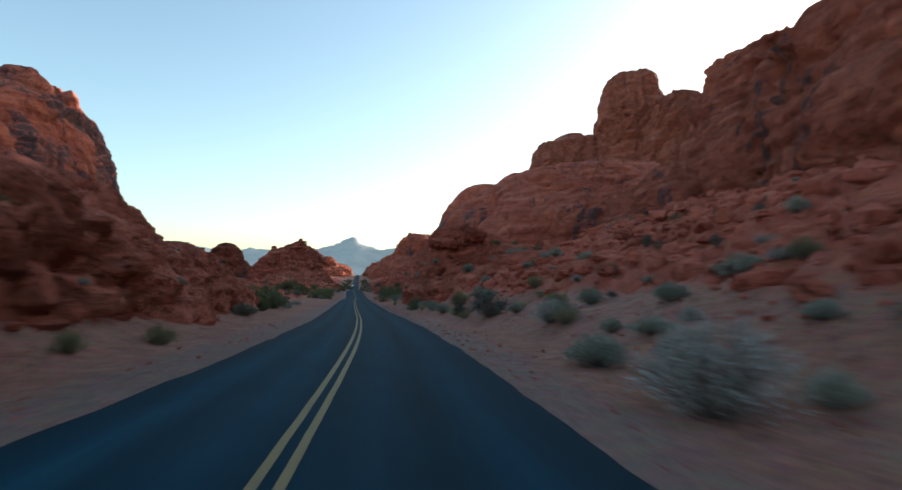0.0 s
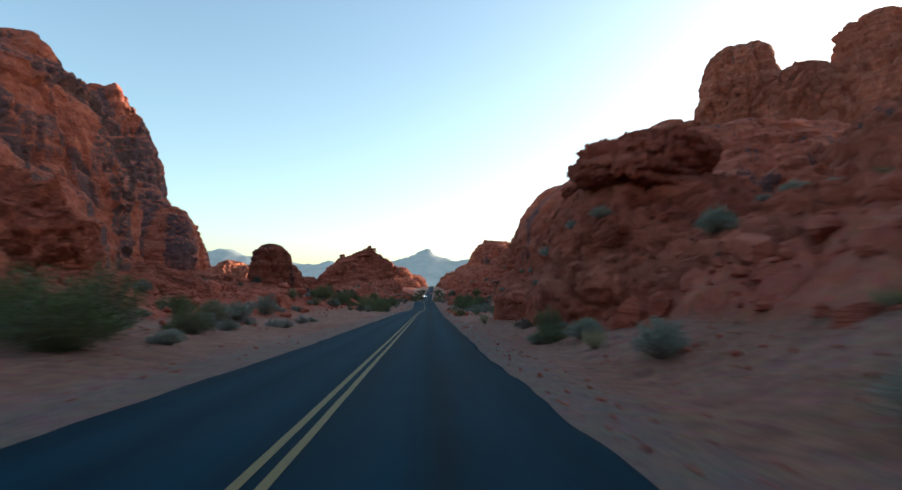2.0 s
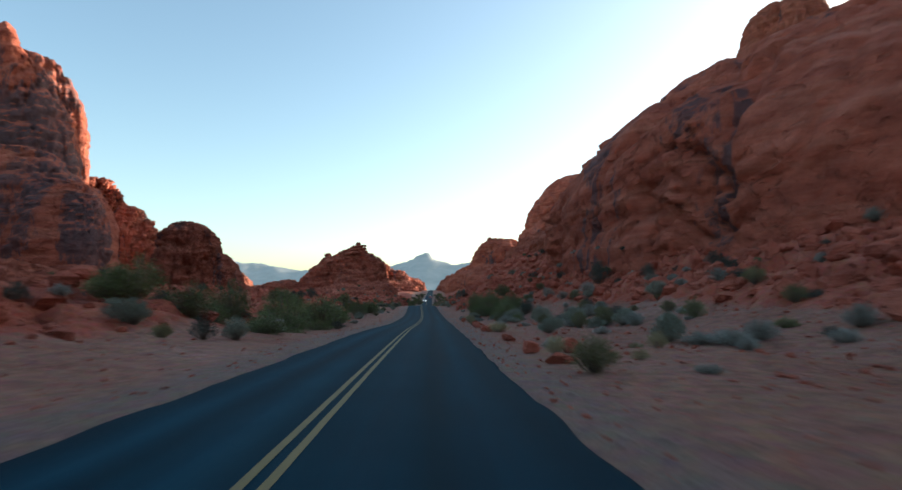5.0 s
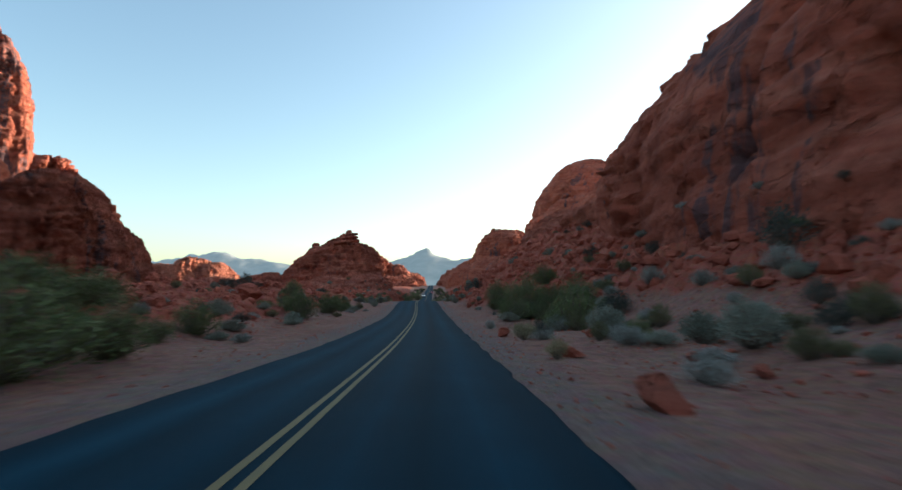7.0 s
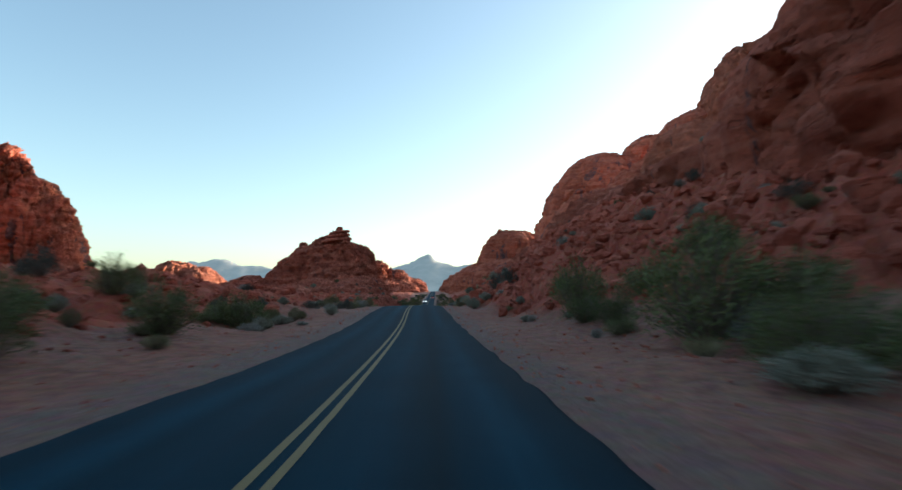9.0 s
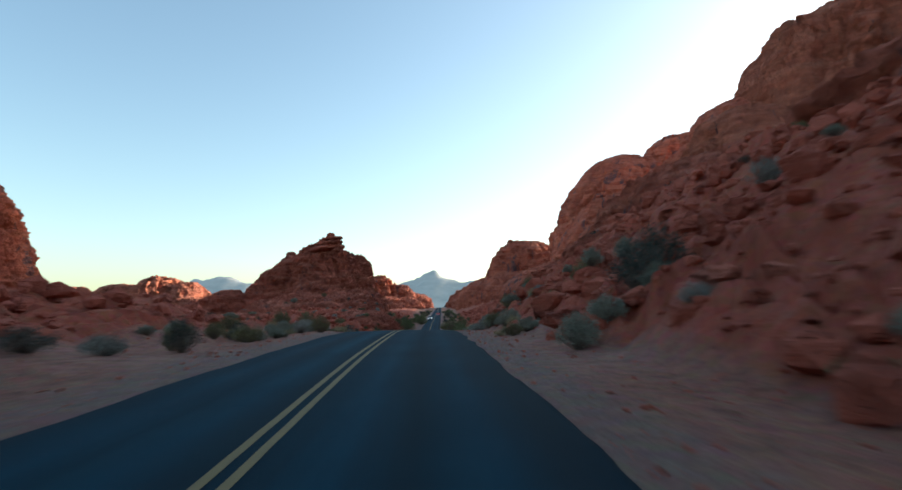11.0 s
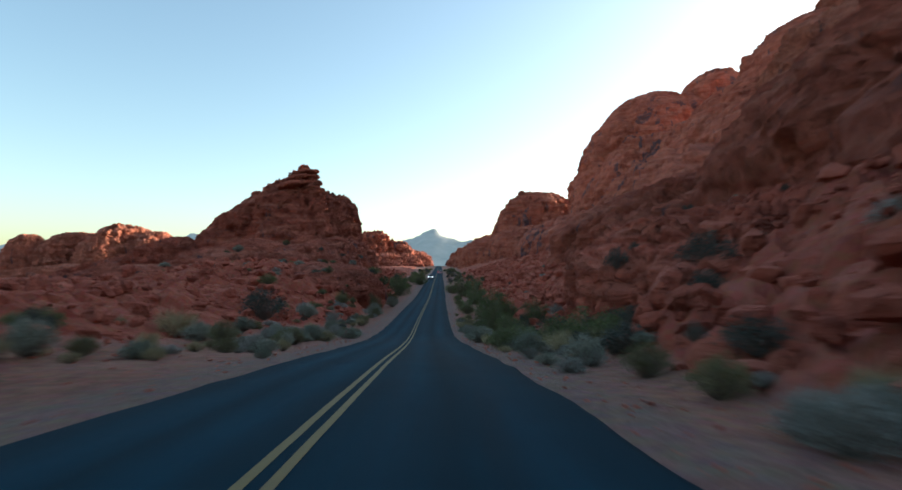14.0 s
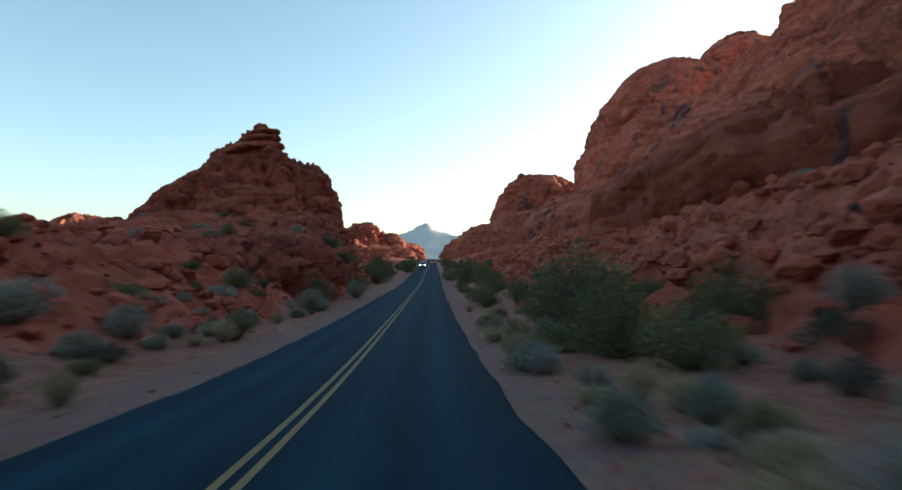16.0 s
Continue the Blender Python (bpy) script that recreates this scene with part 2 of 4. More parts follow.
def ground_material():
    m, n, k, b = material("desert_ground")
    here = placed(n, k)
    big = noise_tex(n, k, here, 0.16, 6, 0.6)
    col = ramp(n, k, big, [(0.3, (0.30, 0.128, 0.085)), (0.5, (0.345, 0.166, 0.120)), (0.72, (0.37, 0.21, 0.162))])
    peb = node(n, "ShaderNodeTexVoronoi", Scale=5.0, Randomness=1.0)
    k.new(here, peb.inputs["Vector"])
    stones = noise_tex(n, k, here, 2.2, 8, 0.72)
    col = mixed(n, k, "MULTIPLY", 0.7, col, ramp(n, k, stones, [(0.30, (0.42, 0.37, 0.35)), (0.5, (0.95, 0.95, 0.95)), (0.70, (1.4, 1.36, 1.32))]))
    gravel = noise_tex(n, k, here, 13.0, 6, 0.75)
    col = mixed(n, k, "MULTIPLY", 0.6, col, ramp(n, k, gravel, [(0.32, (0.5, 0.47, 0.45)), (0.5, (1.0, 1.0, 1.0)), (0.68, (1.35, 1.32, 1.3))]))
    attr = n.new("ShaderNodeAttribute")
    attr.attribute_name = "rocky"
    stone = ramp(n, k, noise_tex(n, k, here, 0.5, 7, 0.65), [(0.3, (0.30, 0.074, 0.045)), (0.5, (0.42, 0.114, 0.070)), (0.7, (0.50, 0.175, 0.115))])
    side = n.new("ShaderNodeAttribute")
    side.attribute_name = "verge"
    grit = mixed(n, k, "LINEAR_LIGHT", 0.35, side.outputs["Color"], noise_tex(n, k, here, 0.7, 6, 0.7))
    pale = ramp(n, k, gravel, [(0.3, (0.13, 0.092, 0.08)), (0.5, (0.225, 0.155, 0.132)), (0.7, (0.32, 0.245, 0.215))])
    col = mixed(n, k, "MIX", ramp(n, k, grit, [(0.25, BLACK), (0.85, (0.75, 0.75, 0.75))]), col, pale)
    edge = mixed(n, k, "LINEAR_LIGHT", 0.25, attr.outputs["Color"], stones)
    col = mixed(n, k, "MIX", ramp(n, k, edge, [(0.12, BLACK), (0.45, WHITE)]), col, stone)
    tint = mixed(n, k, "MULTIPLY", 0.22, col, peb.outputs["Color"])
    k.new(tint, b.inputs["Base Color"])
    b.inputs["Roughness"].default_value = 0.95
    b.inputs["Specular IOR Level"].default_value = 0.2
    bumped(n, k, b, [(stones, 0.9, 0.22), (peb.outputs["Distance"], 0.35, 0.04), (noise_tex(n, k, here, 0.9, 4), 0.5, 0.2)])
    return m


def asphalt_material():
    m, n, k, b = material("asphalt")
    here = placed(n, k)
    along = placed(n, k, (1.0, 0.035, 1.0))
    big = noise_tex(n, k, along, 1.1, 5, 0.6)
    col = ramp(n, k, big, [(0.3, (0.002, 0.017, 0.030)), (0.55, (0.004, 0.028, 0.047)), (0.75, (0.009, 0.039, 0.060))])
    spots = noise_tex(n, k, here, 0.5, 6, 0.65)
    col = mixed(n, k, "MULTIPLY", 0.45, col, ramp(n, k, spots, [(0.35, (0.72, 0.72, 0.74)), (0.7, (1.2, 1.2, 1.18))]))
    grit = noise_tex(n, k, here, 38, 3, 0.7)
    col = mixed(n, k, "MULTIPLY", 0.4, col, ramp(n, k, grit, [(0.35, (0.65, 0.65, 0.65)), (0.7, (1.35, 1.35, 1.35))]))
    lane = n.new("ShaderNodeAttribute")
    lane.attribute_name = "across"
    tracks = ramp(n, k, lane.outputs["Fac"], [(0.0, (0.75,) * 3), (0.08, (0.95,) * 3), (0.16, (1.6,) * 3), (0.25, (0.85,) * 3), (0.36, (1.55,) * 3), (0.46, (0.85,) * 3),
                                              (0.56, (1.05,) * 3), (0.63, (1.45,) * 3), (0.73, (0.72,) * 3), (0.84, (1.4,) * 3), (0.92, (0.9,) * 3), (1.0, (0.7,) * 3)])
    col = mixed(n, k, "MULTIPLY", 0.8, col, tracks)
    k.new(col, b.inputs["Base Color"])
    k.new(ramp(n, k, big, [(0.3, (0.80,) * 3), (0.7, (0.90,) * 3)]), b.inputs["Roughness"])
    b.inputs["Specular IOR Level"].default_value = 0.06
    bumped(n, k, b, [(grit, 0.5, 0.012), (spots, 0.2, 0.05)])
    return m


def paint_material():
    m, n, k, b = material("yellow_road_paint")
    here = placed(n, k)
    wear = noise_tex(n, k, here, 9.0, 6, 0.7)
    col = ramp(n, k, wear, [(0.30, (0.06, 0.055, 0.042)), (0.42, (0.148, 0.102, 0.026)), (0.7, (0.195, 0.136, 0.036))])
    k.new(col, b.inputs["Base Color"])
    b.inputs["Roughness"].default_value = 0.7
    bumped(n, k, b, [(wear, 0.2, 0.01)])
    return m


def plain(name, col, rough=0.8, metal=0.0, vary=0.25, scale=6.0, spec=0.5):
    m, n, k, b = material(name)
    t = noise_tex(n, k, placed(n, k), scale, 4)
    dark, light = tuple(c * (1 - vary) for c in col), tuple(min(c * (1 + vary), 1) for c in col)
    k.new(ramp(n, k, t, [(0.3, dark), (0.7, light)]), b.inputs["Base Color"])
    b.inputs["Roughness"].default_value, b.inputs["Metallic"].default_value = rough, metal
    b.inputs["Specular IOR Level"].default_value = spec
    return m


def leaf_material(name, dark, light):
    m, n, k, b = material(name)
    geo, info = n.new("ShaderNodeNewGeometry"), n.new("ShaderNodeObjectInfo")
    col = ramp(n, k, geo.outputs["Random Per Island"], [(0.0, dark), (1.0, light)])
    shade = ramp(n, k, info.outputs["Random"], [(0.0, (0.75, 0.78, 0.75)), (1.0, (1.25, 1.2, 1.2))])
    k.new(mixed(n, k, "MULTIPLY", 1.0, col, shade), b.inputs["Base Color"])
    b.inputs["Roughness"].default_value = 0.75
    b.inputs["Specular IOR Level"].default_value = 0.25
    return m


SAND, ASPHALT, PAINT = ground_material(), asphalt_material(), paint_material()
SAGE = leaf_material("sage_leaves", (0.16, 0.17, 0.125), (0.33, 0.335, 0.265))
CREOSOTE = leaf_material("creosote_leaves", (0.07, 0.095, 0.032), (0.20, 0.225, 0.09))
OLIVE = leaf_material("olive_leaves", (0.11, 0.105, 0.045), (0.23, 0.21, 0.10))
ASH = leaf_material("ash_grey_leaves", (0.19, 0.19, 0.165), (0.38, 0.375, 0.33))
STRAW = leaf_material("dry_grass", (0.25, 0.2, 0.10), (0.42, 0.35, 0.2))
DUSK = leaf_material("dark_shrub_leaves", (0.045, 0.055, 0.045), (0.10, 0.11, 0.09))
TWIG = plain("twigs", (0.16, 0.12, 0.09), 0.9)


# ---- mesh helpers ----
def mesh_from(name, verts, faces, mat, smoothed=True):
    me = bpy.data.meshes.new(name)
    me.from_pydata(verts if isinstance(verts, list) else verts.tolist(), [], faces if isinstance(faces, list) else faces.tolist())
    me.materials.append(mat)
    if smoothed:
        me.polygons.foreach_set("use_smooth", np.ones(len(me.polygons), bool))
    me.update()
    return me


def grid_faces(rows, cols, wrap=False):
    j, i = np.meshgrid(np.arange(rows - 1), np.arange(cols if wrap else cols - 1), indexing="ij")
    a, b = j * cols + i, j * cols + (i + 1) % cols
    return np.stack([a, b, b + cols, a + cols], -1).reshape(-1, 4)


def child(name, me, parent, m=None, label=""):
    ob = new(name, me)
    ob.parent = parent
    if m is not None:
        ob.matrix_basis = m
    return tagged(ob, label) if label else ob


# ---- ground sheet ----
def spread(edges):
    out = [np.arange(a, b, s) for a, b, s in edges]
    return np.concatenate(out + [np.array([edges[-1][1]], float)])


def build_ground():
    xs = spread([(-4800, -600, 350), (-600, -160, 40), (-160, -60, 4), (-60, -30, 1.0), (-30, -12, 0.5), (-12, 14, 0.3), (14, 34, 0.45), (34, 80, 0.8), (80, 160, 4), (160, 600, 40), (600, 4800, 350)])
    ys = spread([(-400, -60, 20), (-60, -8, 2), (-8, 330, 0.45), (330, 480, 1.0), (480, 1000, 8), (1000, 4900, 150)])
    gx, gy = np.meshgrid(xs, ys)
    z = ground_z(gx + 0 * gy, gy)
    # the sheet keeps level far from the road
    verts = np.stack([gx, gy, z], -1).reshape(-1, 3)
    me = mesh_from("ground", verts, grid_faces(len(ys), len(xs)), SAND)
    me.attributes.new("rocky", "FLOAT", "POINT").data.foreach_set("value", rocky(gx, gy).reshape(-1).astype(np.float32))
    verge = np.exp(-(np.maximum(np.abs(gx - road_x(gy)) - HALF - 0.3, 0) / 1.3) ** 2)
    me.attributes.new("verge", "FLOAT", "POINT").data.foreach_set("value", verge.reshape(-1).astype(np.float32))
    broken = rocky(gx, gy) * (np.abs(gx) < 60)
    broken = (broken[:-1, :-1] + broken[1:, 1:]) / 2 > 0.3
    me.polygons.foreach_set("use_smooth", ~broken.reshape(-1))
    ob = new("ground", me)
    tagged(ob, "reddish sandy desert ground with gravel and stones", "ground", kind="structure")


build_ground()


def build_road():
    ys = np.concatenate([np.arange(-40, 330, 0.4), np.arange(330, 1400, 4.0)])
    n = len(ys)
    p = np.stack([ys, 0 * ys, 0 * ys], -1)
    wob_l = 0.09 * fbm(p / 1.6, 4, 11) + 0.08 * fbm(p / 14.0, 2, 12)
    wob_r = 0.10 * fbm(p / 1.6, 4, 21) + 0.08 * fbm(p / 14.0, 2, 22)
    left, right = -(HALF - 0.2 + wob_l), HALF + 0.14 + wob_r
    cx, cz = road_x(ys), road_z(ys)
    rows = []
    for f, dz in ((-1, -0.12), (-1, 0.0), (-0.97, 0.012), (-0.6, 0.035), (-0.3, 0.05), (0, 0.06), (0.3, 0.05), (0.6, 0.035), (0.97, 0.012), (1, 0.0), (1, -0.12)):
        off = np.where(f < 0, -f * left, f * right)
        rows.append(np.stack([cx + off, ys, cz + dz], -1))
    verts = np.stack(rows, 1).reshape(-1, 3)
    me = mesh_from("road", verts, grid_faces(n, 11), ASPHALT)
    across = np.tile([0, 0, 0.015, 0.2, 0.35, 0.5, 0.65, 0.8, 0.985, 1, 1], n)
    me.attributes.new("across", "FLOAT", "POINT").data.foreach_set("value", across.astype(np.float32))
    road = new("road", me)
    tagged(road, "worn dark asphalt two-lane road with ragged edges", "road", kind="structure")
    for side in (-1, 1):
        keep = ys < 900
        y2 = ys[keep]
        rag = 0.006 * fbm(p[keep] / 0.5, 3, 31 + side)
        a = np.stack([road_x(y2) + side * 0.10 - 0.045 + rag, y2, road_z(y2) + 0.066], -1)
        b = np.stack([road_x(y2) + side * 0.10 + 0.045 + rag, y2, road_z(y2) + 0.066], -1)
        line = child("centre_line", mesh_from("centre_line", np.stack([a, b], 1).reshape(-1, 3), grid_faces(len(y2), 2), PAINT, False), road, label="faded solid yellow painted line")


build_road()


# ---- sandstone bodies ----
def rock_mesh(name, mat, rx, ry, h, power=2.2, plan=2.2, turn=0.0, at=(0, 0, 0), seed=0, cell=1.0, rough=1.0, lean=(0, 0), under=4.0, whole=False, dip=(0.06, -0.10, 1.0), flute=0.0):
    """A weathered sandstone body: a rounded block with beds, cracks, hollows and lumps."""
    size = (rx * ry * h) ** (1 / 3)
    low = -math.pi / 2 * 0.98 if whole else 0.0
    phi = np.linspace(low, math.pi / 2, 400)
    cr = np.abs(np.cos(phi)) ** (2 / power)
    cz = np.sign(np.sin(phi)) * np.abs(np.sin(phi)) ** (2 / power)
    mean = (rx + ry) / 2
    arc = np.r_[0, np.cumsum(np.hypot(np.diff(cr) * mean, np.diff(cz) * h))]
    nv = int(np.clip(arc[-1] / cell, 14, 170 if cell > 0.43 else 210))
    nu = int(np.clip(2 * math.pi * mean * 0.85 / cell, 28, 420 if cell > 0.43 else 620))
    s = np.linspace(0, arc[-1], nv)
    rr, zz = np.interp(s, arc, cr), np.interp(s, arc, cz) * h
    if not whole:
        extra = max(2, int(under / cell))
        rr, zz = np.r_[np.ones(extra), rr], np.r_[np.linspace(-under, -under / extra, extra), zz]
    rr[-1] = 0.004
    th = np.linspace(0, 2 * math.pi, nu, endpoint=False)
    cu = np.sign(np.cos(th)) * np.abs(np.cos(th)) ** (2 / plan)
    su = np.sign(np.sin(th)) * np.abs(np.sin(th)) ** (2 / plan)
    x, y = rr[:, None] * cu * rx, rr[:, None] * su * ry
    z = np.repeat(zz[:, None], nu, 1)
    nx, ny = x / rx**2, y / ry**2
    nz = np.where(z > 0, z / h**2, z / h**2 if whole else 0) * 0.7 + 1e-9
    nrm = np.stack([nx, ny, nz], -1).reshape(-1, 3)
    nrm /= np.linalg.norm(nrm, axis=1, keepdims=True) + 1e-9
    x, y = x + lean[0] * np.maximum(z, 0), y + lean[1] * np.maximum(z, 0)
    c, sn = math.cos(turn), math.sin(turn)
    pts = np.stack([x, y, z], -1).reshape(-1, 3) @ np.array([[c, sn, 0], [-sn, c, 0], [0, 0, 1]])
    nrm = nrm @ np.array([[c, sn, 0], [-sn, c, 0], [0, 0, 1]])
    w = pts + np.array(at) + seed * 3.7
    d = 0.12 * size * fbm(w / (0.8 * size), 2, seed)
    cleft = 1 - np.abs(fbm(w * np.array([1, 1, 0.3]) / (0.42 * size), 3, seed + 5))
    d -= 0.10 * size * smooth(0.86, 1.0, cleft)
    med = min(size * 0.16, 2.6)
    broken = smooth(-0.15, 0.30, fbm(w / (0.45 * size), 2, seed + 33))
    d += med * fbm(w * np.array([1, 1, 1.6]) / (0.26 * size + 1.0), 4, seed + 9, 0.5) * (0.30 + 0.60 * broken)
    if flute:
        rib = np.abs(fbm(w * np.array([1, 1, 0.12]) / (0.16 * size), 3, seed + 25, 0.45))
        d -= flute * size * (1 - smooth(0.0, 0.22, rib))
    for step, deep in ((0.20 * size + 0.6, 0.030 * size + 0.2), (0.07 * size + 0.5, 0.011 * size + 0.14)):
        if step > 3 * cell:
            seam = 1 - np.abs(fbm(w * np.array([1, 1, 0.75]) / step, 2, seed + 15, 0.4))
            d -= deep * smooth(0.90, 0.99, seam)
    bed = w @ np.array(dip) + 0.11 * size * fbm(w / (0.6 * size), 2, 77)
    for period, amp in ((0.24 * size, 0.038 * size), (0.085 * size, 0.028 * size), (0.034 * size, 0.014 * size)):
        if period < cell * 1.6:
            continue
        q = bed / period + 0.35 * fbm(w / (period * 3), 2, 78)
        f = q - np.floor(q)
        ledge = smooth(0.0, 0.55, f) - smooth(0.80, 1.0, f) * 1.0
        pick = 0.35 + 0.65 * (lattice(np.floor(q).astype(np.int64) & 0xFFFF, np.full(len(q), seed), np.full(len(q), 3), 5) * 0.5 + 0.5)
        d += amp * (ledge - 0.5) * pick * (0.6 + 0.8 * smooth(-0.3, 0.4, vnoise(w / (period * 4), seed + 31)))
    q = w + 0.10 * size * np.stack([vnoise(w / (0.2 * size), 71), vnoise(w / (0.2 * size), 72), vnoise(w / (0.2 * size), 73)], -1)
    for step, amp in ((0.22 * size + 0.8, 0.040 * size), (0.085 * size + 0.5, 0.022 * size + 0.05), (0.035 * size + 0.3, 0.011 * size + 0.04), (1.1, 0.16)):
        if step < 2.2 * cell or (step == 1.1 and size < 16):
            continue
        joint, own, slant = blocks(q * np.array([1, 1, 1.5]) / step, seed + 61)
        d += amp * (0.8 * own + 1.9 * slant - 1.2 * (1 - smooth(0.0, 0.10, joint))) * (0.12 + 0.88 * broken)
    hole = vnoise(w * np.array([1, 1, 1.7]) / min(0.07 * size + 0.9, 2.4), seed + 41)
    zone = smooth(0.0, 0.4, vnoise(w / (0.5 * size), seed + 42))
    d -= min(0.05 * size + 0.7, 1.5) * smooth(0.42, 0.62, hole) * zone
    d += 0.10 * cell * fbm(w / (2.2 * cell), 2, seed + 51) * 4
    d *= rough
    top = smooth(0.75, 1.0, nrm[:, 2])
    out = nrm * d[:, None]
    out[:, 2] *= 1 - 0.35 * top
    pts = pts + out
    pts[-nu:] = pts[-nu:].mean(0)
    if not whole:
        pts[:nu, 2] = -under
    return mesh_from(name, pts, grid_faces(nv + (0 if whole else extra), nu, True), mat)


SEED = [10]


def formation(name, label, bodies, mat=None, cell=1.0, rough=1.0, plan=2.4, dip=(0.06, -0.10, 1.0), flute=0.0, category="rock formation"):
    """A rock formation of several bodies: (x, y, rx, ry, top height, power, turn in degrees) with its foot in the ground."""
    x0, y0 = bodies[0][0], bodies[0][1]
    base = new(name)
    base.empty_display_size = 0.2
    base.matrix_basis = pose(x0, y0, float(ground_z(x0, y0)))
    tagged(base, label, category, group="sandstone formations")
    zb = base.matrix_basis.translation.z
    for x, y, rx, ry, top, power, turn, *lean in bodies:
        SEED[0] += 7
        foot = float(ground_z(x, y))
        foot = min(foot, top - 2.0)
        corners = np.array([(x + sx * rx * .8, y + sy * ry * .8) for sx in (-1, 0, 1) for sy in (-1, 0, 1)])
        foot = float(ground_z(corners[:, 0], corners[:, 1]).min()) * 0.5 + foot * 0.5
        rim = ground_z(x + rx * 1.05 * np.cos(np.arange(0, 6.28, 0.4)), y + ry * 1.05 * np.sin(np.arange(0, 6.28, 0.4)))
        me = rock_mesh("outcrop", mat or ROCK, rx, ry, top - foot, power, plan, radians(turn), (x, y, 0), SEED[0], cell, rough, lean=lean[0] if lean else (0, 0), under=max(5.0, foot - float(rim.min()) + 3.0), dip=dip, flute=flute)
        child("outcrop", me, base, Matrix.Translation((x - x0, y - y0, foot - zb)))
    return base


# left side
formation("sandstone_cliff", "tall red sandstone cliff streaked with dark desert varnish", [
    (-92, 142, 36, 34, 46, 3.0, 22), (-80, 130, 16, 24, 36, 3.2, 15), (-70, 104, 24, 24, 25, 2.6, 30), (-80, 148, 13, 11, 52, 2.4, 15), (-58, 118, 12, 16, 18, 2.6, 0)], ROCK_DARK, 0.5, 0.36, 3.0, (0.12, -0.2, 1.0), 0.05)
formation("sandstone_tower", "tall red sandstone tower with sunlit top", [
    (-116.5, 230, 27, 13, 68, 3.0, 14), (-168, 312, 32, 9, 102, 3.4, 20), (-108, 229, 9, 9, 71.5, 2.4, 14), (-97, 224, 15, 14, 38, 3.0, 14), (-84, 221, 11, 12, 29.5, 2.6, 12)], ROCK_DARK, 0.7, 0.55, 3.4, (0.12, -0.2, 1.0), 0.05)
formation("standing_rock", "dark rounded standing sandstone rock on the flat", [(-38.4, 181, 5.2, 8, 13.8, 2.6, 10), (-33.8, 184, 2.8, 6, 8.6, 2.2, 0), (-31.2, 185, 2.2, 5, 3.8, 2.0, 0)], ROCK, 0.18, 0.8)
formation("roadside_outcrop", "low layered red sandstone outcrop beside the road", [
    (-12.2, 21, 5.6, 10, 4.6, 2.1, 4), (-11.4, 35, 4.8, 8.2, 3.8, 2.2, 0), (-12.4, 8, 6, 8, 5.2, 2.2, 0), (-8.6, 26, 2.8, 6, 1.3, 2.2, 6), (-8.9, 39, 2.7, 4.6, 1.5, 2.3, 0), (-16, 27, 6, 9, 6.4, 2.6, 10), (-24, 38, 11, 14, 8, 2.4, -15), (-32, 62, 12, 14, 8, 2.4, 20),
    (-22, 12, 12, 12, 9, 2.4, 0), (-42, 80, 16, 16, 12, 2.4, 0), (-17, 46, 6, 8, 3.4, 2.2, 0), (-22, 58, 7, 8, 3.0, 2.0, 0), (-26, 84, 9, 12, 2.6, 1.9, 0), (-24, 112, 8, 12, 2.2, 1.9, 0)], ROCK_NEAR, 0.22, 0.9)
formation("sandstone_cliff", "rounded red sandstone cliff with a crumbling slope", [
    (-140.5, 360, 8.6, 16.2, 46.4, 3.4, 16), (-164.3, 367, 19.4, 14, 61.6, 3, 16), (-132.5, 358.5, 6.5, 13, 39.4, 3.2, 16), (-127.6, 357.5, 5.4, 11.9, 28.6, 3, 12), (-123.5, 357, 4.5, 9.7, 16.7, 2.8, 0), (-119.8, 357, 3.5, 8.6, 7.6, 2.6, 0)], ROCK_STREAK, 0.42, 1.0, 3.0, (0.06, -0.10, 1.0), 0.07)
formation("sandstone_slope", "low broken red sandstone ledges under the cliffs", [
    (-78, 250, 20, 26, 6, 2.0, 0), (-66, 282, 20, 24, 5, 2.0, 20), (-62, 190, 14, 22, 7, 2.0, 0), (-58, 160, 12, 18, 7, 2.0, 10)], ROCK, 0.8)
hill = formation("sandstone_hill", "cone-shaped red sandstone hill with a layered cap", [
    (-48, 401, 24, 22, 28.6, 1.85, 0, (0.2, 0)), (-36.8, 383, 11.5, 10, 31.4, 1.65, 0), (-43, 387, 10, 10, 28.6, 1.9, 0), (-29.5, 396, 7.5, 12, 25, 2.6, 8), (-38, 379, 12, 14, 18, 1.6, 0), (-54, 404, 12, 12, 26, 2.0, 0), (-40, 452, 11, 16, 32, 2.6, 0),
    (-75, 398, 15, 18, 12.4, 2.0, 0), (-38, 358, 21, 34, 9.5, 1.6, 10), (-88, 402, 20, 24, 7.5, 1.6, 0), (-90, 440, 16, 20, 14, 1.8, 0), (-106, 446, 12, 18, 11, 1.8, 0), (-122, 450, 12, 16, 5, 1.8, 0), (-16, 318, 8.5, 25, 3.4, 1.8, 4), (-25, 374, 10, 26, 11, 1.8, 0), (-42, 328, 17, 24, 3.0, 1.8, 0)], ROCK, 0.42, 0.7, 2.6, (-0.12, -0.05, 1.0), 0.012)
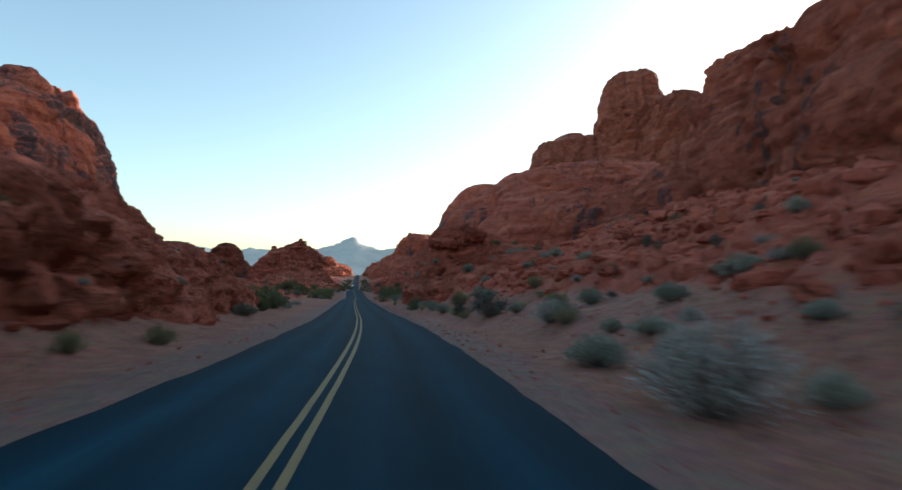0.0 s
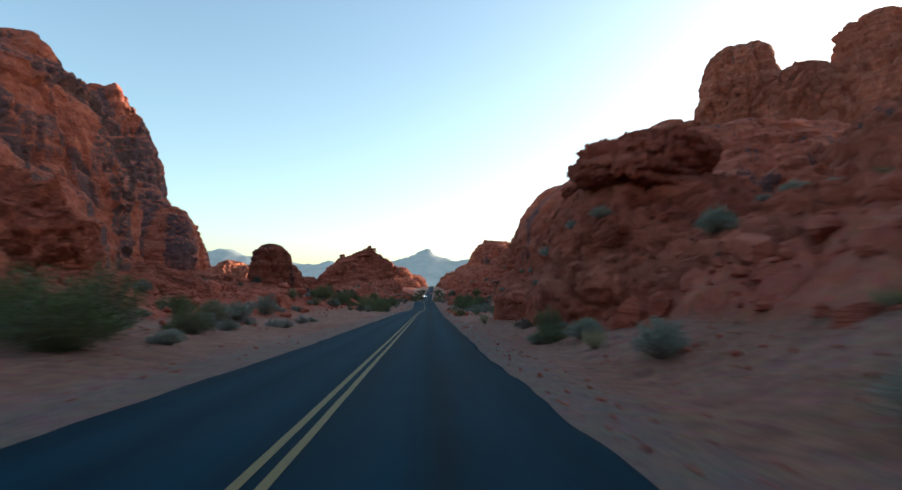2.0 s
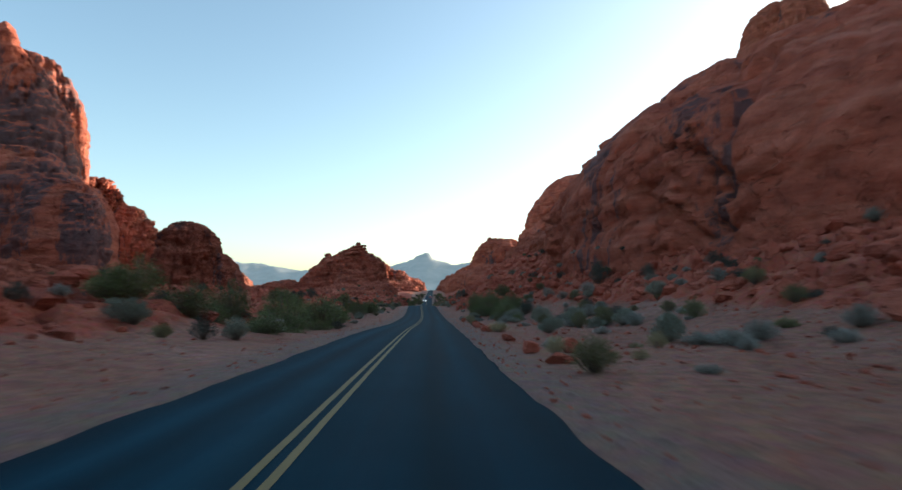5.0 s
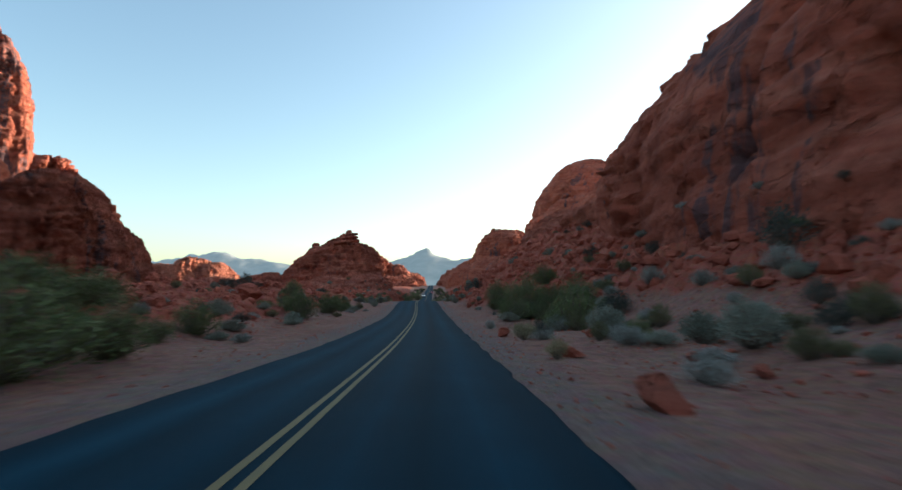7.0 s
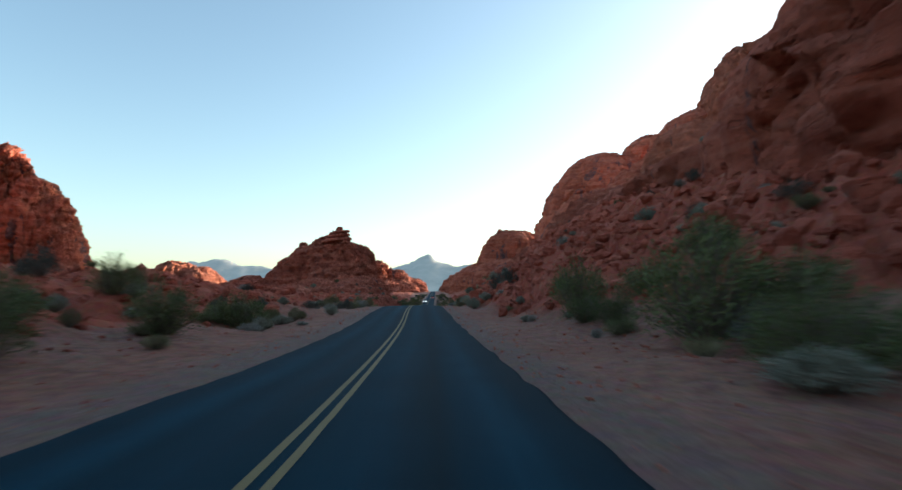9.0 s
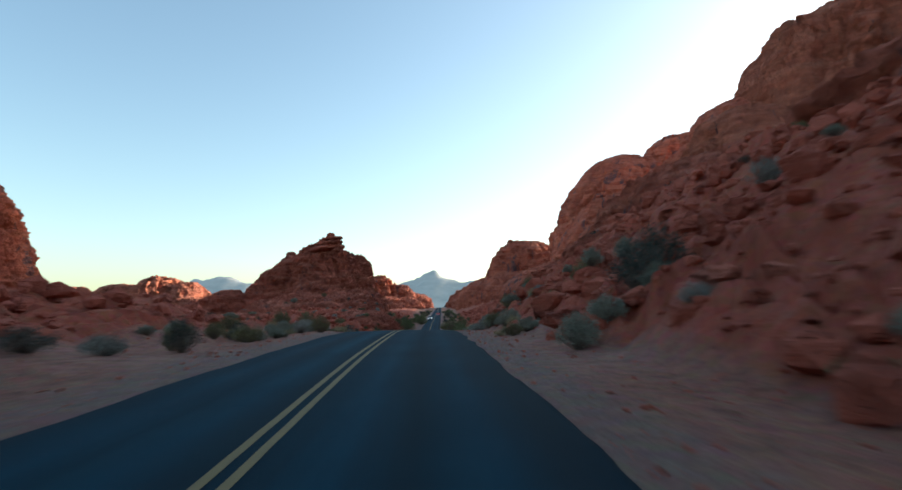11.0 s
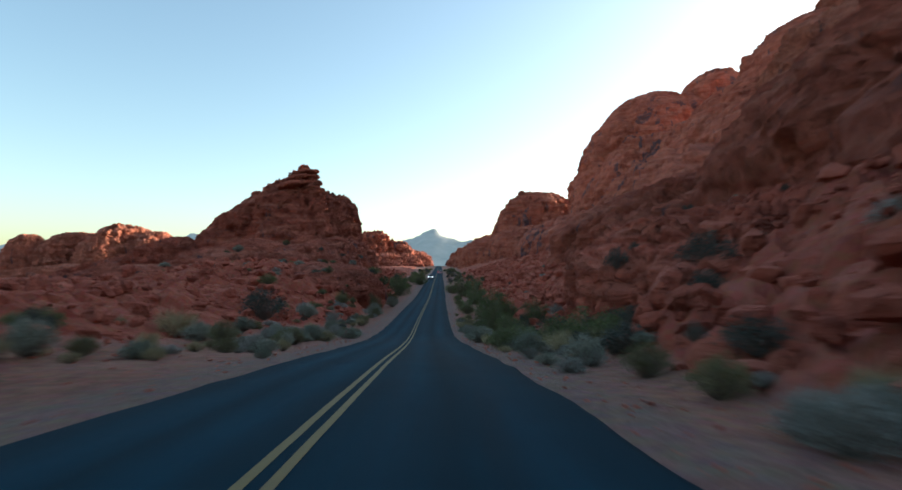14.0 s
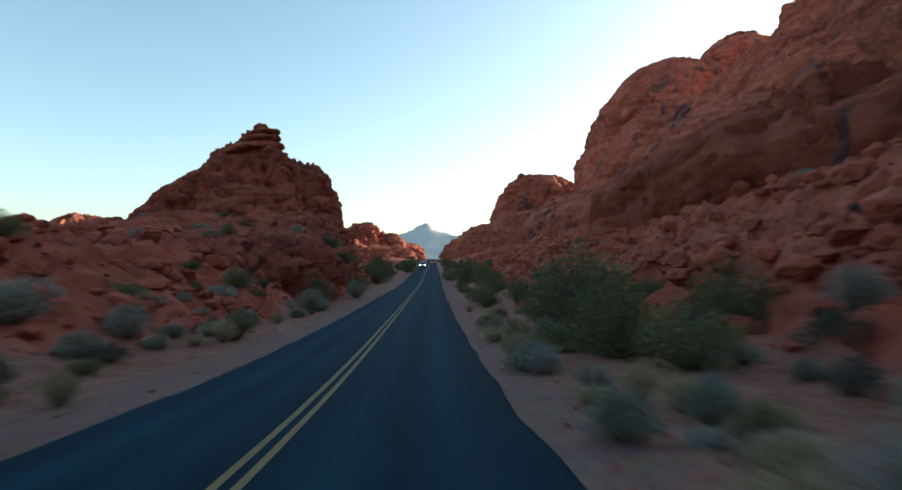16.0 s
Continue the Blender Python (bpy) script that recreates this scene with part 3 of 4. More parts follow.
for bx, by, bz, br, thick in ((-35.2, 382.5, 29.4, 2.5, 0.28), (-36.2, 382.5, 27.8, 3.4, 0.26), (-37.2, 383, 26.0, 4.6, 0.24), (-56, 407, 26.8, 1.5, 0.8)):
    SEED[0] += 3
    cap_mesh = rock_mesh("cap_rock", ROCK, br * 1.25, br * 1.2, br * thick, 2.6, 2.4, 0.5, (bx, by, bz), SEED[0], 0.25, 0.6, whole=True)
    child("cap_rock", cap_mesh, hill, hill.matrix_basis.inverted() @ pose(bx, by, bz, 0, -7, 20), "smooth layered slab on the hilltop")
formation("sandstone_ridge", "low jagged sandstone ridge lit by the sun", [
    (-180, 562, 15, 26, 32, 2.3, -28), (-203, 560, 12, 24, 27, 2.3, -30), (-162, 566, 11, 22, 27.5, 2.2, -26), (-226, 550, 9, 12, 25.5, 2.8, -28), (-240, 640, 30, 20, 22, 2.2, -28), (-270, 620, 24, 20, 18, 2.0, -28), (-190, 540, 40, 22, 9, 2.0, 0), (-150, 545, 20, 20, 17, 2.0, -20)], ROCK_PALE, 0.7, 0.7, 3.2)
formation("sandstone_ridge", "distant red sandstone ridge beside the road", [
    (-76, 900, 26, 30, 56, 2.2, 0), (-48, 910, 22, 24, 46, 2.2, 0), (-26, 930, 20, 24, 38, 2.0, 0), (-100, 880, 40, 30, 38, 2.0, 0), (-50, 760, 26, 60, 26, 1.7, 0), (-30, 830, 18, 50, 28, 1.7, 0), (-62, 896, 6, 8, 54, 2.4, 0), (-38, 900, 5, 8, 45, 2.4, 0)], ROCK, 1.0, 1.5)

# right side
overhang = formation("overhanging_outcrop", "red sandstone outcrop with an overhanging cap rock", [
    (12.0, 62, 5.4, 5.2, 6.6, 2.6, 0), (14.8, 73, 6.6, 6.4, 9.0, 2.2, 0), (16, 63, 7, 6.5, 5.2, 2.4, 0), (19, 72, 8, 8, 7.4, 2.4, 0), (12.6, 68, 5.6, 5, 3.4, 2.0, 0), (14.5, 56.5, 5, 4.5, 4.0, 2.2, 20), (15, 80, 8, 9, 4.6, 2.2, 10), (20, 58, 8, 7, 5.6, 2.2, 0)], ROCK_NEAR, 0.15, 0.6, 2.6, (-0.35, -0.1, 1.0))
for bx, by, bz, rx, ry, rz in ((9.9, 60.4, 6.1, 2.4, 2.6, 0.7), (10.6, 60.9, 6.9, 2.3, 2.5, 0.8), (11.6, 60.6, 7.3, 1.9, 2.2, 0.8), (12.2, 72.2, 7.5, 2.0, 2.4, 0.5), (13.5, 72.4, 8.6, 1.8, 2.4, 0.8)):
    SEED[0] += 3
    cap_mesh = rock_mesh("cap_rock", ROCK_NEAR, rx, ry, rz, 3.2, 2.8, 0.3, (bx, by, bz), SEED[0], 0.10, 1.0, whole=True)
    child("cap_rock", cap_mesh, overhang, overhang.matrix_basis.inverted() @ pose(bx, by, bz, 5, 6, 12), "darker overhanging slab of cap rock")
# the (72, 110) body is a filler added to block sun from the roadside outcrop
formation("sandstone_wall", "massive red sandstone wall with caves and hollows", [
    (84, 52, 34, 34, 46, 3.0, 0), (66, 76, 16, 20, 34, 2.8, 0), (58, 46, 14, 18, 28, 2.6, 0), (50, 84, 12, 14, 20, 2.2, 0), (72.5, 88, 15, 14, 47, 2.8, 0), (72, 110, 18, 18, 30, 2.2, 0), (96, 20, 36, 30, 50, 2.8, 0), (60, 14, 20, 20, 28, 2.4, 0)], ROCK, 0.6, 0.65, 2.6, (-0.25, -0.1, 1.0))
formation("sandstone_cliff", "long red sandstone cliff with a rounded undercut nose", [
    (77, 170, 56, 58, 41.5, 1.75, 0), (46, 182, 14, 10, 22.5, 2.4, 0, (-0.25, 0)), (36, 158, 16, 20, 14, 1.8, 0), (62, 188, 22, 13, 31, 2.0, 0)], ROCK_STREAK, 0.42, 0.40, 2.6, (-0.42, 0.12, 1.0), 0.015)
# last two bodies: unseen, added behind the wall to shade the left cliff
formation("sandstone_tower", "towering red sandstone butte behind the cliff", [
    (180, 356, 25, 28, 150, 3.4, 0), (152, 408, 25, 26, 112, 3.8, 0), (146, 368, 25, 24, 108, 3.8, 0), (128, 367, 16, 18, 102, 3.6, 0), (204, 330, 40, 40, 129, 2.6, 0), (240, 320, 30, 28, 153, 3.4, 0), (104, 368, 22, 24, 70, 2.6, 0), (150, 330, 40, 40, 84, 2.4, 0), (120, 326, 36, 46, 56, 2.2, 0), (110, 250, 40, 40, 44, 2.2, 0), (216, 282, 46, 44, 122, 2.4, 0), (224, 224, 40, 36, 116, 2.4, 0)], ROCK_PALE, 1.1, 0.7, 2.8, (-0.2, 0.1, 1.0))
formation("sandstone_slope", "steep broken red sandstone slope above the road", [
    (52, 264, 28, 40, 24, 1.9, 0), (86, 300, 34, 42, 36, 2.0, 0), (30, 238, 16, 24, 12, 1.9, 0), (42, 318, 22, 30, 16, 1.9, 0), (46, 212, 22, 18, 17, 2.0, 0)], ROCK, 0.5, 0.7, 2.4, (-0.3, 0.1, 1.0))
formation("sandstone_block", "square-edged red sandstone block beside the road", [(12.6, 263.5, 4.2, 6, 2.6, 5.0, 10), (16, 265, 5, 7, 4.2, 4.5, 14), (20, 266.5, 5.5, 7, 5.4, 4.0, 12), (27, 268, 7, 8, 7.2, 2.8, 0)], BOULDER, 0.16, 0.8)
formation("sandstone_dome", "great rounded red sandstone dome with dark scars", [
    (112.5, 528, 42.5, 38, 100, 2.3, 0, (0.08, 0)), (148, 524, 27, 24, 111, 2.8, 0), (98, 470, 40, 40, 64, 1.9, 0), (108, 414, 38, 34, 67, 2.1, 0), (140, 424, 38, 38, 97, 2.4, 0), (76, 400, 26, 40, 40, 2.0, 0), (56, 440, 26, 50, 26, 1.8, 0), (92, 384, 22, 26, 52, 2.2, 0)], ROCK_STREAK, 0.7, 0.5, 2.4, (-0.25, 0.1, 1.0))
formation("sandstone_hill", "rounded red sandstone hill above the road", [
    (67, 602, 32.5, 36, 57, 2.5, 0), (50, 560, 24, 40, 32, 2.0, 0), (40, 640, 24, 50, 32, 2.0, 0)], ROCK, 0.9, 0.6)
finger = new("finger_rock", rock_mesh("finger_rock", ROCK, 2.3, 2.2, 3.7, 2.6, 2.4, 0.4, (53, 598, 56), 91, 0.3, 0.9, whole=True))
finger.matrix_basis = pose(54.0, 596, 55.0, 0, 8, 0)
tagged(finger, "small upright finger of sandstone on the hilltop", "rock", group="sandstone formations")
formation("sandstone_ridge", "distant sandstone ridge on the far rise", [
    (70, 900, 40, 40, 54, 2.0, 0), (32, 880, 20, 30, 40, 2.0, 0), (40, 780, 24, 50, 34, 2.0, 0)], ROCK, 1.2, 1.4)


# ---- far mountains ----
def build_mountains():
    m, n, k, b = material("haze_glow_mountain_rock")
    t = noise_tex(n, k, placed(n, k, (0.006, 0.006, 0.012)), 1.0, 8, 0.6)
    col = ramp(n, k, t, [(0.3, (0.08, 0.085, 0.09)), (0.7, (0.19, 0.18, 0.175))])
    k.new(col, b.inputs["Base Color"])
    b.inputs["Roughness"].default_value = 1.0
    # blue-grey glow on the rock stands in for the haze of distance
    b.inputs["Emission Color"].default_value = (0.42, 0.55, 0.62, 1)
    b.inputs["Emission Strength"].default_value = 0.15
    xs, ys = np.arange(-3200, 3000, 22.0), np.arange(3500, 4700, 30.0)
    gx, gy = np.meshgrid(xs, ys)
    p = np.stack([gx, gy, 0 * gx], -1).reshape(-1, 3)
    ridge = (1 - np.abs(fbm(p / 420.0, 4, 61, 0.42))).reshape(gx.shape)
    crest = np.exp(-((gy - 4050) / 330.0) ** 2)
    along = np.stack([gx, 0 * gx, 0 * gx], -1).reshape(-1, 3)
    near = np.exp(-((gx - 50) / 420) ** 2)
    hgt = 150 + (1 - 0.8 * near) * 70 * fbm(along / 420, 4, 62).reshape(gx.shape) + 0
    hgt = hgt + 62 * near + 62 * np.maximum(1 - np.abs(gx + 26) / 160, 0) + 20 * np.exp(-((gx - 280) / 130) ** 2)
    hgt = hgt + 105 * np.exp(-((gx + 1450) / 420) ** 2)
    z = 40 + crest * (hgt + (70 - 45 * near) * (ridge - 0.75) + 48 * (0.55 - np.abs(fbm(p / 130.0, 4, 63, 0.55))).reshape(gx.shape))
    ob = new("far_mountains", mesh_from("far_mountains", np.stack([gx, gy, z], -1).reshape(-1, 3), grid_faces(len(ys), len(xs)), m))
    tagged(ob, "desert mountains on the horizon, blue-grey haze added as glow", "mountains", kind="structure")


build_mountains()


# ---- loose rocks ----
def chopped(count, level, gen, cuts=8):
    """Unit stones: balls cut along a few planes into angular pieces. Gives vertices by stone, and the faces of one."""
    base = bmesh.new()
    bmesh.ops.create_icosphere(base, subdivisions=level, radius=0.5)
    bv = np.array([v.co[:] for v in base.verts])
    bf = np.array([[v.index for v in f.verts] for f in base.faces])
    base.free()
    shape = np.repeat(bv[None], count, 0)
    for _ in range(cuts):
        nrm = gen.normal(size=(count, 1, 3))
        nrm /= np.linalg.norm(nrm, axis=2, keepdims=True)
        far = (shape * nrm).sum(2, keepdims=True) - gen.uniform(0.20, 0.38, (count, 1, 1))
        shape = shape - nrm * np.maximum(far, 0)
    return shape, bf


def boulder_mesh(seed, flat=0.75):
    shape, bf = chopped(1, 4, np.random.default_rng(seed), 11)
    pts = shape[0] * np.array([1.25, 1.0, flat * 1.25])
    nrm = pts / (np.linalg.norm(pts, axis=1, keepdims=True) + 1e-9)
    pts = pts + nrm * (0.03 * fbm(pts * 4 + seed, 4, seed) + 0.012 * fbm(pts * 16 + seed, 2, seed))[:, None]
    return mesh_from("boulder", pts, bf, BOULDER, False)


BOULDERS = [boulder_mesh(k, f) for k, f in ((3, 0.7), (5, 0.6), (8, 0.85), (13, 0.5), (21, 0.75), (34, 0.65))]


def place_boulder(x, y, size, kind, turn, label="angular red sandstone boulder lying on the sand", sink=0.25):
    ob = new("boulder", BOULDERS[kind % len(BOULDERS)])
    z = float(ground_z(x, y)) + size * 0.16
    ob.matrix_basis = pose(x, y, z, 9 * math.sin(turn), 9 * math.cos(turn * 1.7), turn * 57) @ Matrix.Diagonal((size, size, size, 1))
    return tagged(ob, label, "boulder", group="loose boulders")


ROADSIDE_ROCKS = [(4.7, 110.6, .7), (4.3, 103, .85), (5.6, 103.4, .8), (4.5, 99.6, .9), (4.5, 126.4, .9), (5.3, 122.7, .8), (4.6, 118.4, .95), (4.6, 143.9, .9),
                  (8.8, 134.8, .5), (5.4, 135.3, 1.1), (8.3, 130.5, .55), (-8.8, 277, .85), (6.6, 106, .4), (6.4, 113, .35), (7.5, 140.5, .5)]
rng = random.Random(4)
for k, (x, y, size) in enumerate(ROADSIDE_ROCKS):
    place_boulder(x, y, size * 0.85, k, k * 2.1)
count = 0
while count < 170:
    y = rng.uniform(-2, 330)
    side = rng.choice((-1, 1, 1))
    x = float(road_x(y)) + side * rng.uniform(6, 36)
    if rng.random() > float(rocky(np.array(x), np.array(y))) + 0.03:
        continue
    place_boulder(x, y, rng.uniform(0.6, 1.0) * rng.choice((0.6, 0.8, 1, 1.3, 1.9)), rng.randrange(6), rng.uniform(0, 6), "broken red sandstone boulder on the rocky bank")
    count += 1


def strew(name, label, seed, count, level, where, sizes, sunk):
    """Many stones in one mesh: where(gen, n) gives places, sizes(gen, x, y, u) their widths."""
    gen = np.random.default_rng(seed)
    x, y = where(gen, count)
    size = sizes(gen, x, y, np.abs(x - road_x(y)))
    shape, bf = chopped(len(x), level, gen, 6)
    shape = shape * size[:, None, None] * gen.uniform(0.7, 1.4, (len(x), 1, 3)) * np.array([1, 1, 0.8])
    verts = shape + np.stack([x, y, ground_z(x, y) + size * sunk], -1)[:, None]
    faces = bf[None] + (np.arange(len(x)) * shape.shape[1])[:, None, None]
    ob = new(name, mesh_from(name, verts.reshape(-1, 3), faces.reshape(-1, 3), BOULDER, False))
    tagged(ob, label, name, kind="stuff")


def near_road(gen, n):
    y = gen.uniform(-6, 300, n)
    u = np.where(gen.random(n) < 0.62, 1.0, -1.0) * (HALF + 0.35 + 30 * gen.random(n) ** 1.6)
    x = road_x(y) + u
    keep = gen.random(n) < np.clip(rocky(x, y) + 0.12 + 0.25 * np.exp(-np.abs(np.abs(u) - 4.0)) + 0.35 * smooth(5, 8, np.abs(u)), 0, 1)
    return x[keep], y[keep]


def on_banks(gen, n):
    y = gen.uniform(-10, 480, n)
    x = road_x(y) + np.where(gen.random(n) < 0.68, 1.0, -1.0) * (5 + 75 * gen.random(n) ** 1.5)
    keep = gen.random(n) < rocky(x, y)
    return x[keep], y[keep]


strew("rubble", "scattered red stones and gravel on sand", 7, 70000, 1, near_road, lambda gen, x, y, u: 0.035 + 0.09 * gen.random(len(x)) ** 2 + 0.35 * np.maximum(rocky(x, y), 0.6 * smooth(5, 9, u)) * gen.random(len(x)) ** 4, 0.1)
strew("talus", "angular red sandstone talus covering the rocky banks", 17, 60000, 1, on_banks, lambda gen, x, y, u: 0.22 + (0.5 + 0.016 * u) * gen.random(len(x)) ** 3 * 1.8, 0.12)
strew("fallen_blocks", "large fallen sandstone blocks on the slopes", 27, 1500, 2, on_banks, lambda gen, x, y, u: 0.9 + (0.8 + 0.03 * u) * gen.random(len(x)) ** 3, 0.14)


# ---- shrubs ----
def leaf_quads(centres, normals, length, width, gen):
    n = len(centres)
    side = np.cross(normals, gen.normal(size=(n, 3)))
    side /= np.linalg.norm(side, axis=1, keepdims=True) + 1e-9
    a = centres - side * width[:, None] / 2
    b = centres + side * width[:, None] / 2
    tip = normals * length[:, None]
    verts = np.stack([a, b, b * 0.5 + a * 0.5 + tip + side * width[:, None] * 0.25, a * 0.5 + b * 0.5 + tip - side * width[:, None] * 0.25], 1).reshape(-1, 3)
    return verts, np.arange(4 * n).reshape(-1, 4)


def stem_tubes(paths, r0):
    verts, faces = [], []
    for path in paths:
        m = len(path)
        start = len(verts)
        for k, p in enumerate(path):
            r = r0 * (1 - 0.75 * k / (m - 1))
            for c in range(3):
                ang = c * 2.094
                verts.append((p[0] + r * math.cos(ang), p[1] + r * math.sin(ang), p[2]))
        for k in range(m - 1):
            for c in range(3):
                a, b = start + 3 * k + c, start + 3 * k + (c + 1) % 3
                faces.append((a, b, b + 3, a + 3))
    return verts, faces


def shrub(name, label, category, leaf, seed, stems, leaves, high, spread_, leaf_len, leaf_wide, shell):
    """A shrub one metre wide: curved stems from the root and many small leaves round their outer ends."""
    gen = np.random.default_rng(seed)
    paths = []
    for _ in range(stems):
        ang, out = gen.uniform(0, 2 * math.pi), spread_ * math.sqrt(gen.random())
        top = high * math.sqrt(max(0.08, 1 - (out / 0.52) ** 2)) * gen.uniform(0.65, 1.08)
        bend = gen.normal(size=2) * 0.05
        path = [(out * math.cos(ang) * f**0.8 * (0.9 + 0.1 * f) + bend[0] * f * (1 - f) * 3, out * math.sin(ang) * f**0.8 + bend[1] * f * (1 - f) * 3, top * f) for f in (0, 0.3, 0.6, 0.85, 1)]
        paths.append(path)
    tips = np.array(paths)
    pick = gen.integers(0, stems, leaves)
    f = 1 - (1 - shell) * gen.random(leaves) ** 1.5
    seg = np.clip(f * 4, 0, 3.999)
    k = seg.astype(int)
    c = tips[pick, k] * (1 - (seg - k))[:, None] + tips[pick, k + 1] * (seg - k)[:, None]
    c = c + gen.normal(size=(leaves, 3)) * np.array([0.045, 0.045, 0.035])
    c[:, 2] = np.maximum(c[:, 2], 0.01)
    nrm = c * np.array([1.4, 1.4, 0.9]) + gen.normal(size=(leaves, 3)) * 0.35 + np.array([0, 0, 0.15])
    nrm /= np.linalg.norm(nrm, axis=1, keepdims=True)
    v, q = leaf_quads(c, nrm, leaf_len * gen.uniform(0.6, 1.4, leaves), leaf_wide * gen.uniform(0.7, 1.3, leaves), gen)
    base = new(name)
    base.empty_display_size = 0.1
    tagged(base, label, category, group=name + " plants")
    child("foliage", mesh_from("foliage", v, q, leaf, False), base)
    sv, sf = stem_tubes(paths, 0.009)
    child("woody_frame", mesh_from("woody_frame", sv, sf, TWIG), base, label="thin woody grey-brown stems")
    return base


MODELS = {
    "sage": [shrub("sagebrush", "rounded grey-green sagebrush growing in the sand", "shrub", SAGE, 100 + k, 110, 3600, h, 0.47, 0.050, 0.013, 0.35) for k, h in enumerate((0.62, 0.72, 0.55))],
    "green": [shrub("creosote_bush", "open green creosote bush beside the road", "bush", CREOSOTE, 200 + k, 130, 5200, h, 0.5, 0.030, 0.010, 0.12) for k, h in enumerate((0.70, 0.58, 0.80))],
    "ash": [shrub("white_bursage", "low ash-grey bursage shrub on the sand", "shrub", ASH, 500 + k, 120, 3000, h, 0.48, 0.042, 0.011, 0.25) for k, h in enumerate((0.5, 0.62))],
    "olive": [shrub("rabbitbrush", "olive-coloured rabbitbrush shrub by the roadside", "shrub", OLIVE, 600 + k, 130, 3200, h, 0.46, 0.055, 0.009, 0.3) for k, h in enumerate((0.66, 0.78))],
    "dark": [shrub("blackbrush", "dark twiggy blackbrush shrub on the bank", "shrub", DUSK, 300 + k, 90, 1900, h, 0.48, 0.042, 0.015, 0.4) for k, h in enumerate((0.62, 0.75))],
    "straw": [shrub("grass_clump", "dry straw-coloured bunch grass clump", "grass", STRAW, 400 + k, 60, 1100, h, 0.40, 0.16, 0.008, 0.3) for k, h in enumerate((0.55, 0.65))],
}
used = set()
bpy.context.view_layer.update()
BARE = bpy.context.evaluated_depsgraph_get()


def plant(kind, x, y, size, turn):
    models = MODELS[kind]
    base = models[int(x * 7 + y * 3) % len(models)]
    hit, place, normal, *_ = scene.ray_cast(BARE, Vector((x, y, 200)), Vector((0, 0, -1)))
    level = float(ground_z(x, y))
    z = place.z if hit and place.z - level > 0.5 else level
    if hit and place.z - z < 0.01 and normal.z < 0.5:
        size *= 0.6
    if z - level > 4:
        return
    m = pose(x, y, z - 0.04 * size, 0, 0, turn)
    if base.name in used:
        ob = copy_thing(base, m)
    else:
        used.add(base.name)
        ob = base
        ob.matrix_basis = m
    high = 0.9 + 0.25 * math.sin(x * 5 + y)
    ob.scale = (size, size, size * high)


# shrubs that stand out, by kind and stretch of the road: x, y, width
SAGE_A = [(5.2, 11.8, 1.4), (-6.3, 35, 1.5), (12.5, 29.9, 1.3), (11.6, 15.6, 2), (8.9, 15.2, 1.1), (6.9, 18.3, 1), (8.7, 20.5, 1), (8.8, 9.7, 0.8), (7, 15, 0.7), (6.3, 41.4, 1.5),
          (7.5, 41.3, 1.1), (9, 38.8, 1.2), (6.5, 55, 1.4), (6.6, 49, 1.3), (10.8, 54.6, 1.4), (7.7, 36.1, 0.6), (-10.8, 79.7, 2.4), (-5.9, 52.9, 1.1), (-10.8, 69.8, 2), (-10.2, 71.7, 1.8),
          (6.6, 59.4, 0.9), (-10.6, 108.2, 2.6), (-7.3, 61.7, 1), (-6.2, 107.9, 1.1), (11.2, 109.2, 1.5), (12.4, 123.9, 1.6), (13.7, 122.1, 1.6), (12.2, 128.6, 1.8), (11, 135.7, 2.2), (30.9, 146.2, 2.1)]
SAGE_B = [(14.5, 117, 1.1), (18.4, 128.1, 2.7), (29, 181.5, 3.7), (37.8, 171, 4.3), (54.6, 175.2, 3), (10.8, 149.5, 3.4), (-11.3, 153.9, 1.9), (9, 152.9, 2.8), (9.8, 145.6, 2), (8.7, 136.7, 1.2),
          (12.1, 141.1, 2), (14.4, 140.2, 1.8), (29, 169.2, 2.9), (10.3, 129.7, 1), (18, 170.4, 1.4), (6.9, 159.1, 1.6), (7.4, 190.3, 1.2), (7.2, 198.1, 1.2), (-7.3, 184.9, 1.4), (16.5, 190.2, 2.1),
          (-13.9, 225.7, 1.2), (-9.3, 222.9, 1), (-8.4, 223.1, 1), (-10.7, 234.6, 2.2), (-9.3, 220.1, 1.1), (4.3, 218.1, 0.8), (4.9, 214.2, 0.9), (5.9, 227.2, 0.9), (8.1, 227.2, 0.9), (5.6, 212.8, 0.6)]
SAGE_C = [(5.5, 216.3, 0.7), (4.5, 223.9, 0.9), (4, 228.1, 1.1), (-10.2, 274.1, 2.1), (8.8, 216, 0.7), (6, 266.3, 1.1), (-8.5, 254.3, 1.2), (-4.9, 245.2, 0.4), (-8.1, 260.1, 1.3), (-10.7, 261, 1.4),
          (2.4, 260.1, 1.5), (2.8, 245.6, 1.1), (5.3, 247.4, 0.7), (3.6, 242.2, 1), (5.2, 242.7, 0.7), (2.8, 242.7, 0.7), (-5.5, 265.5, 1.8), (4.1, 256.8, 1.1), (-7.6, 283.7, 1.5), (-7.6, 280.5, 1.3),
          (-7.8, 276.7, 0.8), (-7.2, 295.1, 2.5), (2.1, 272, 1), (2.2, 266.2, 0.9), (-6.1, 307.9, 1.9), (13.9, 278.7, 0.9), (-19.1, 308.5, 1.6), (-36, 333.2, 2.5), (-12.7, 280.7, 1), (6.6, 271.7, 0.8)]
SAGE_D = [(6.9, 270.1, 0.7)]
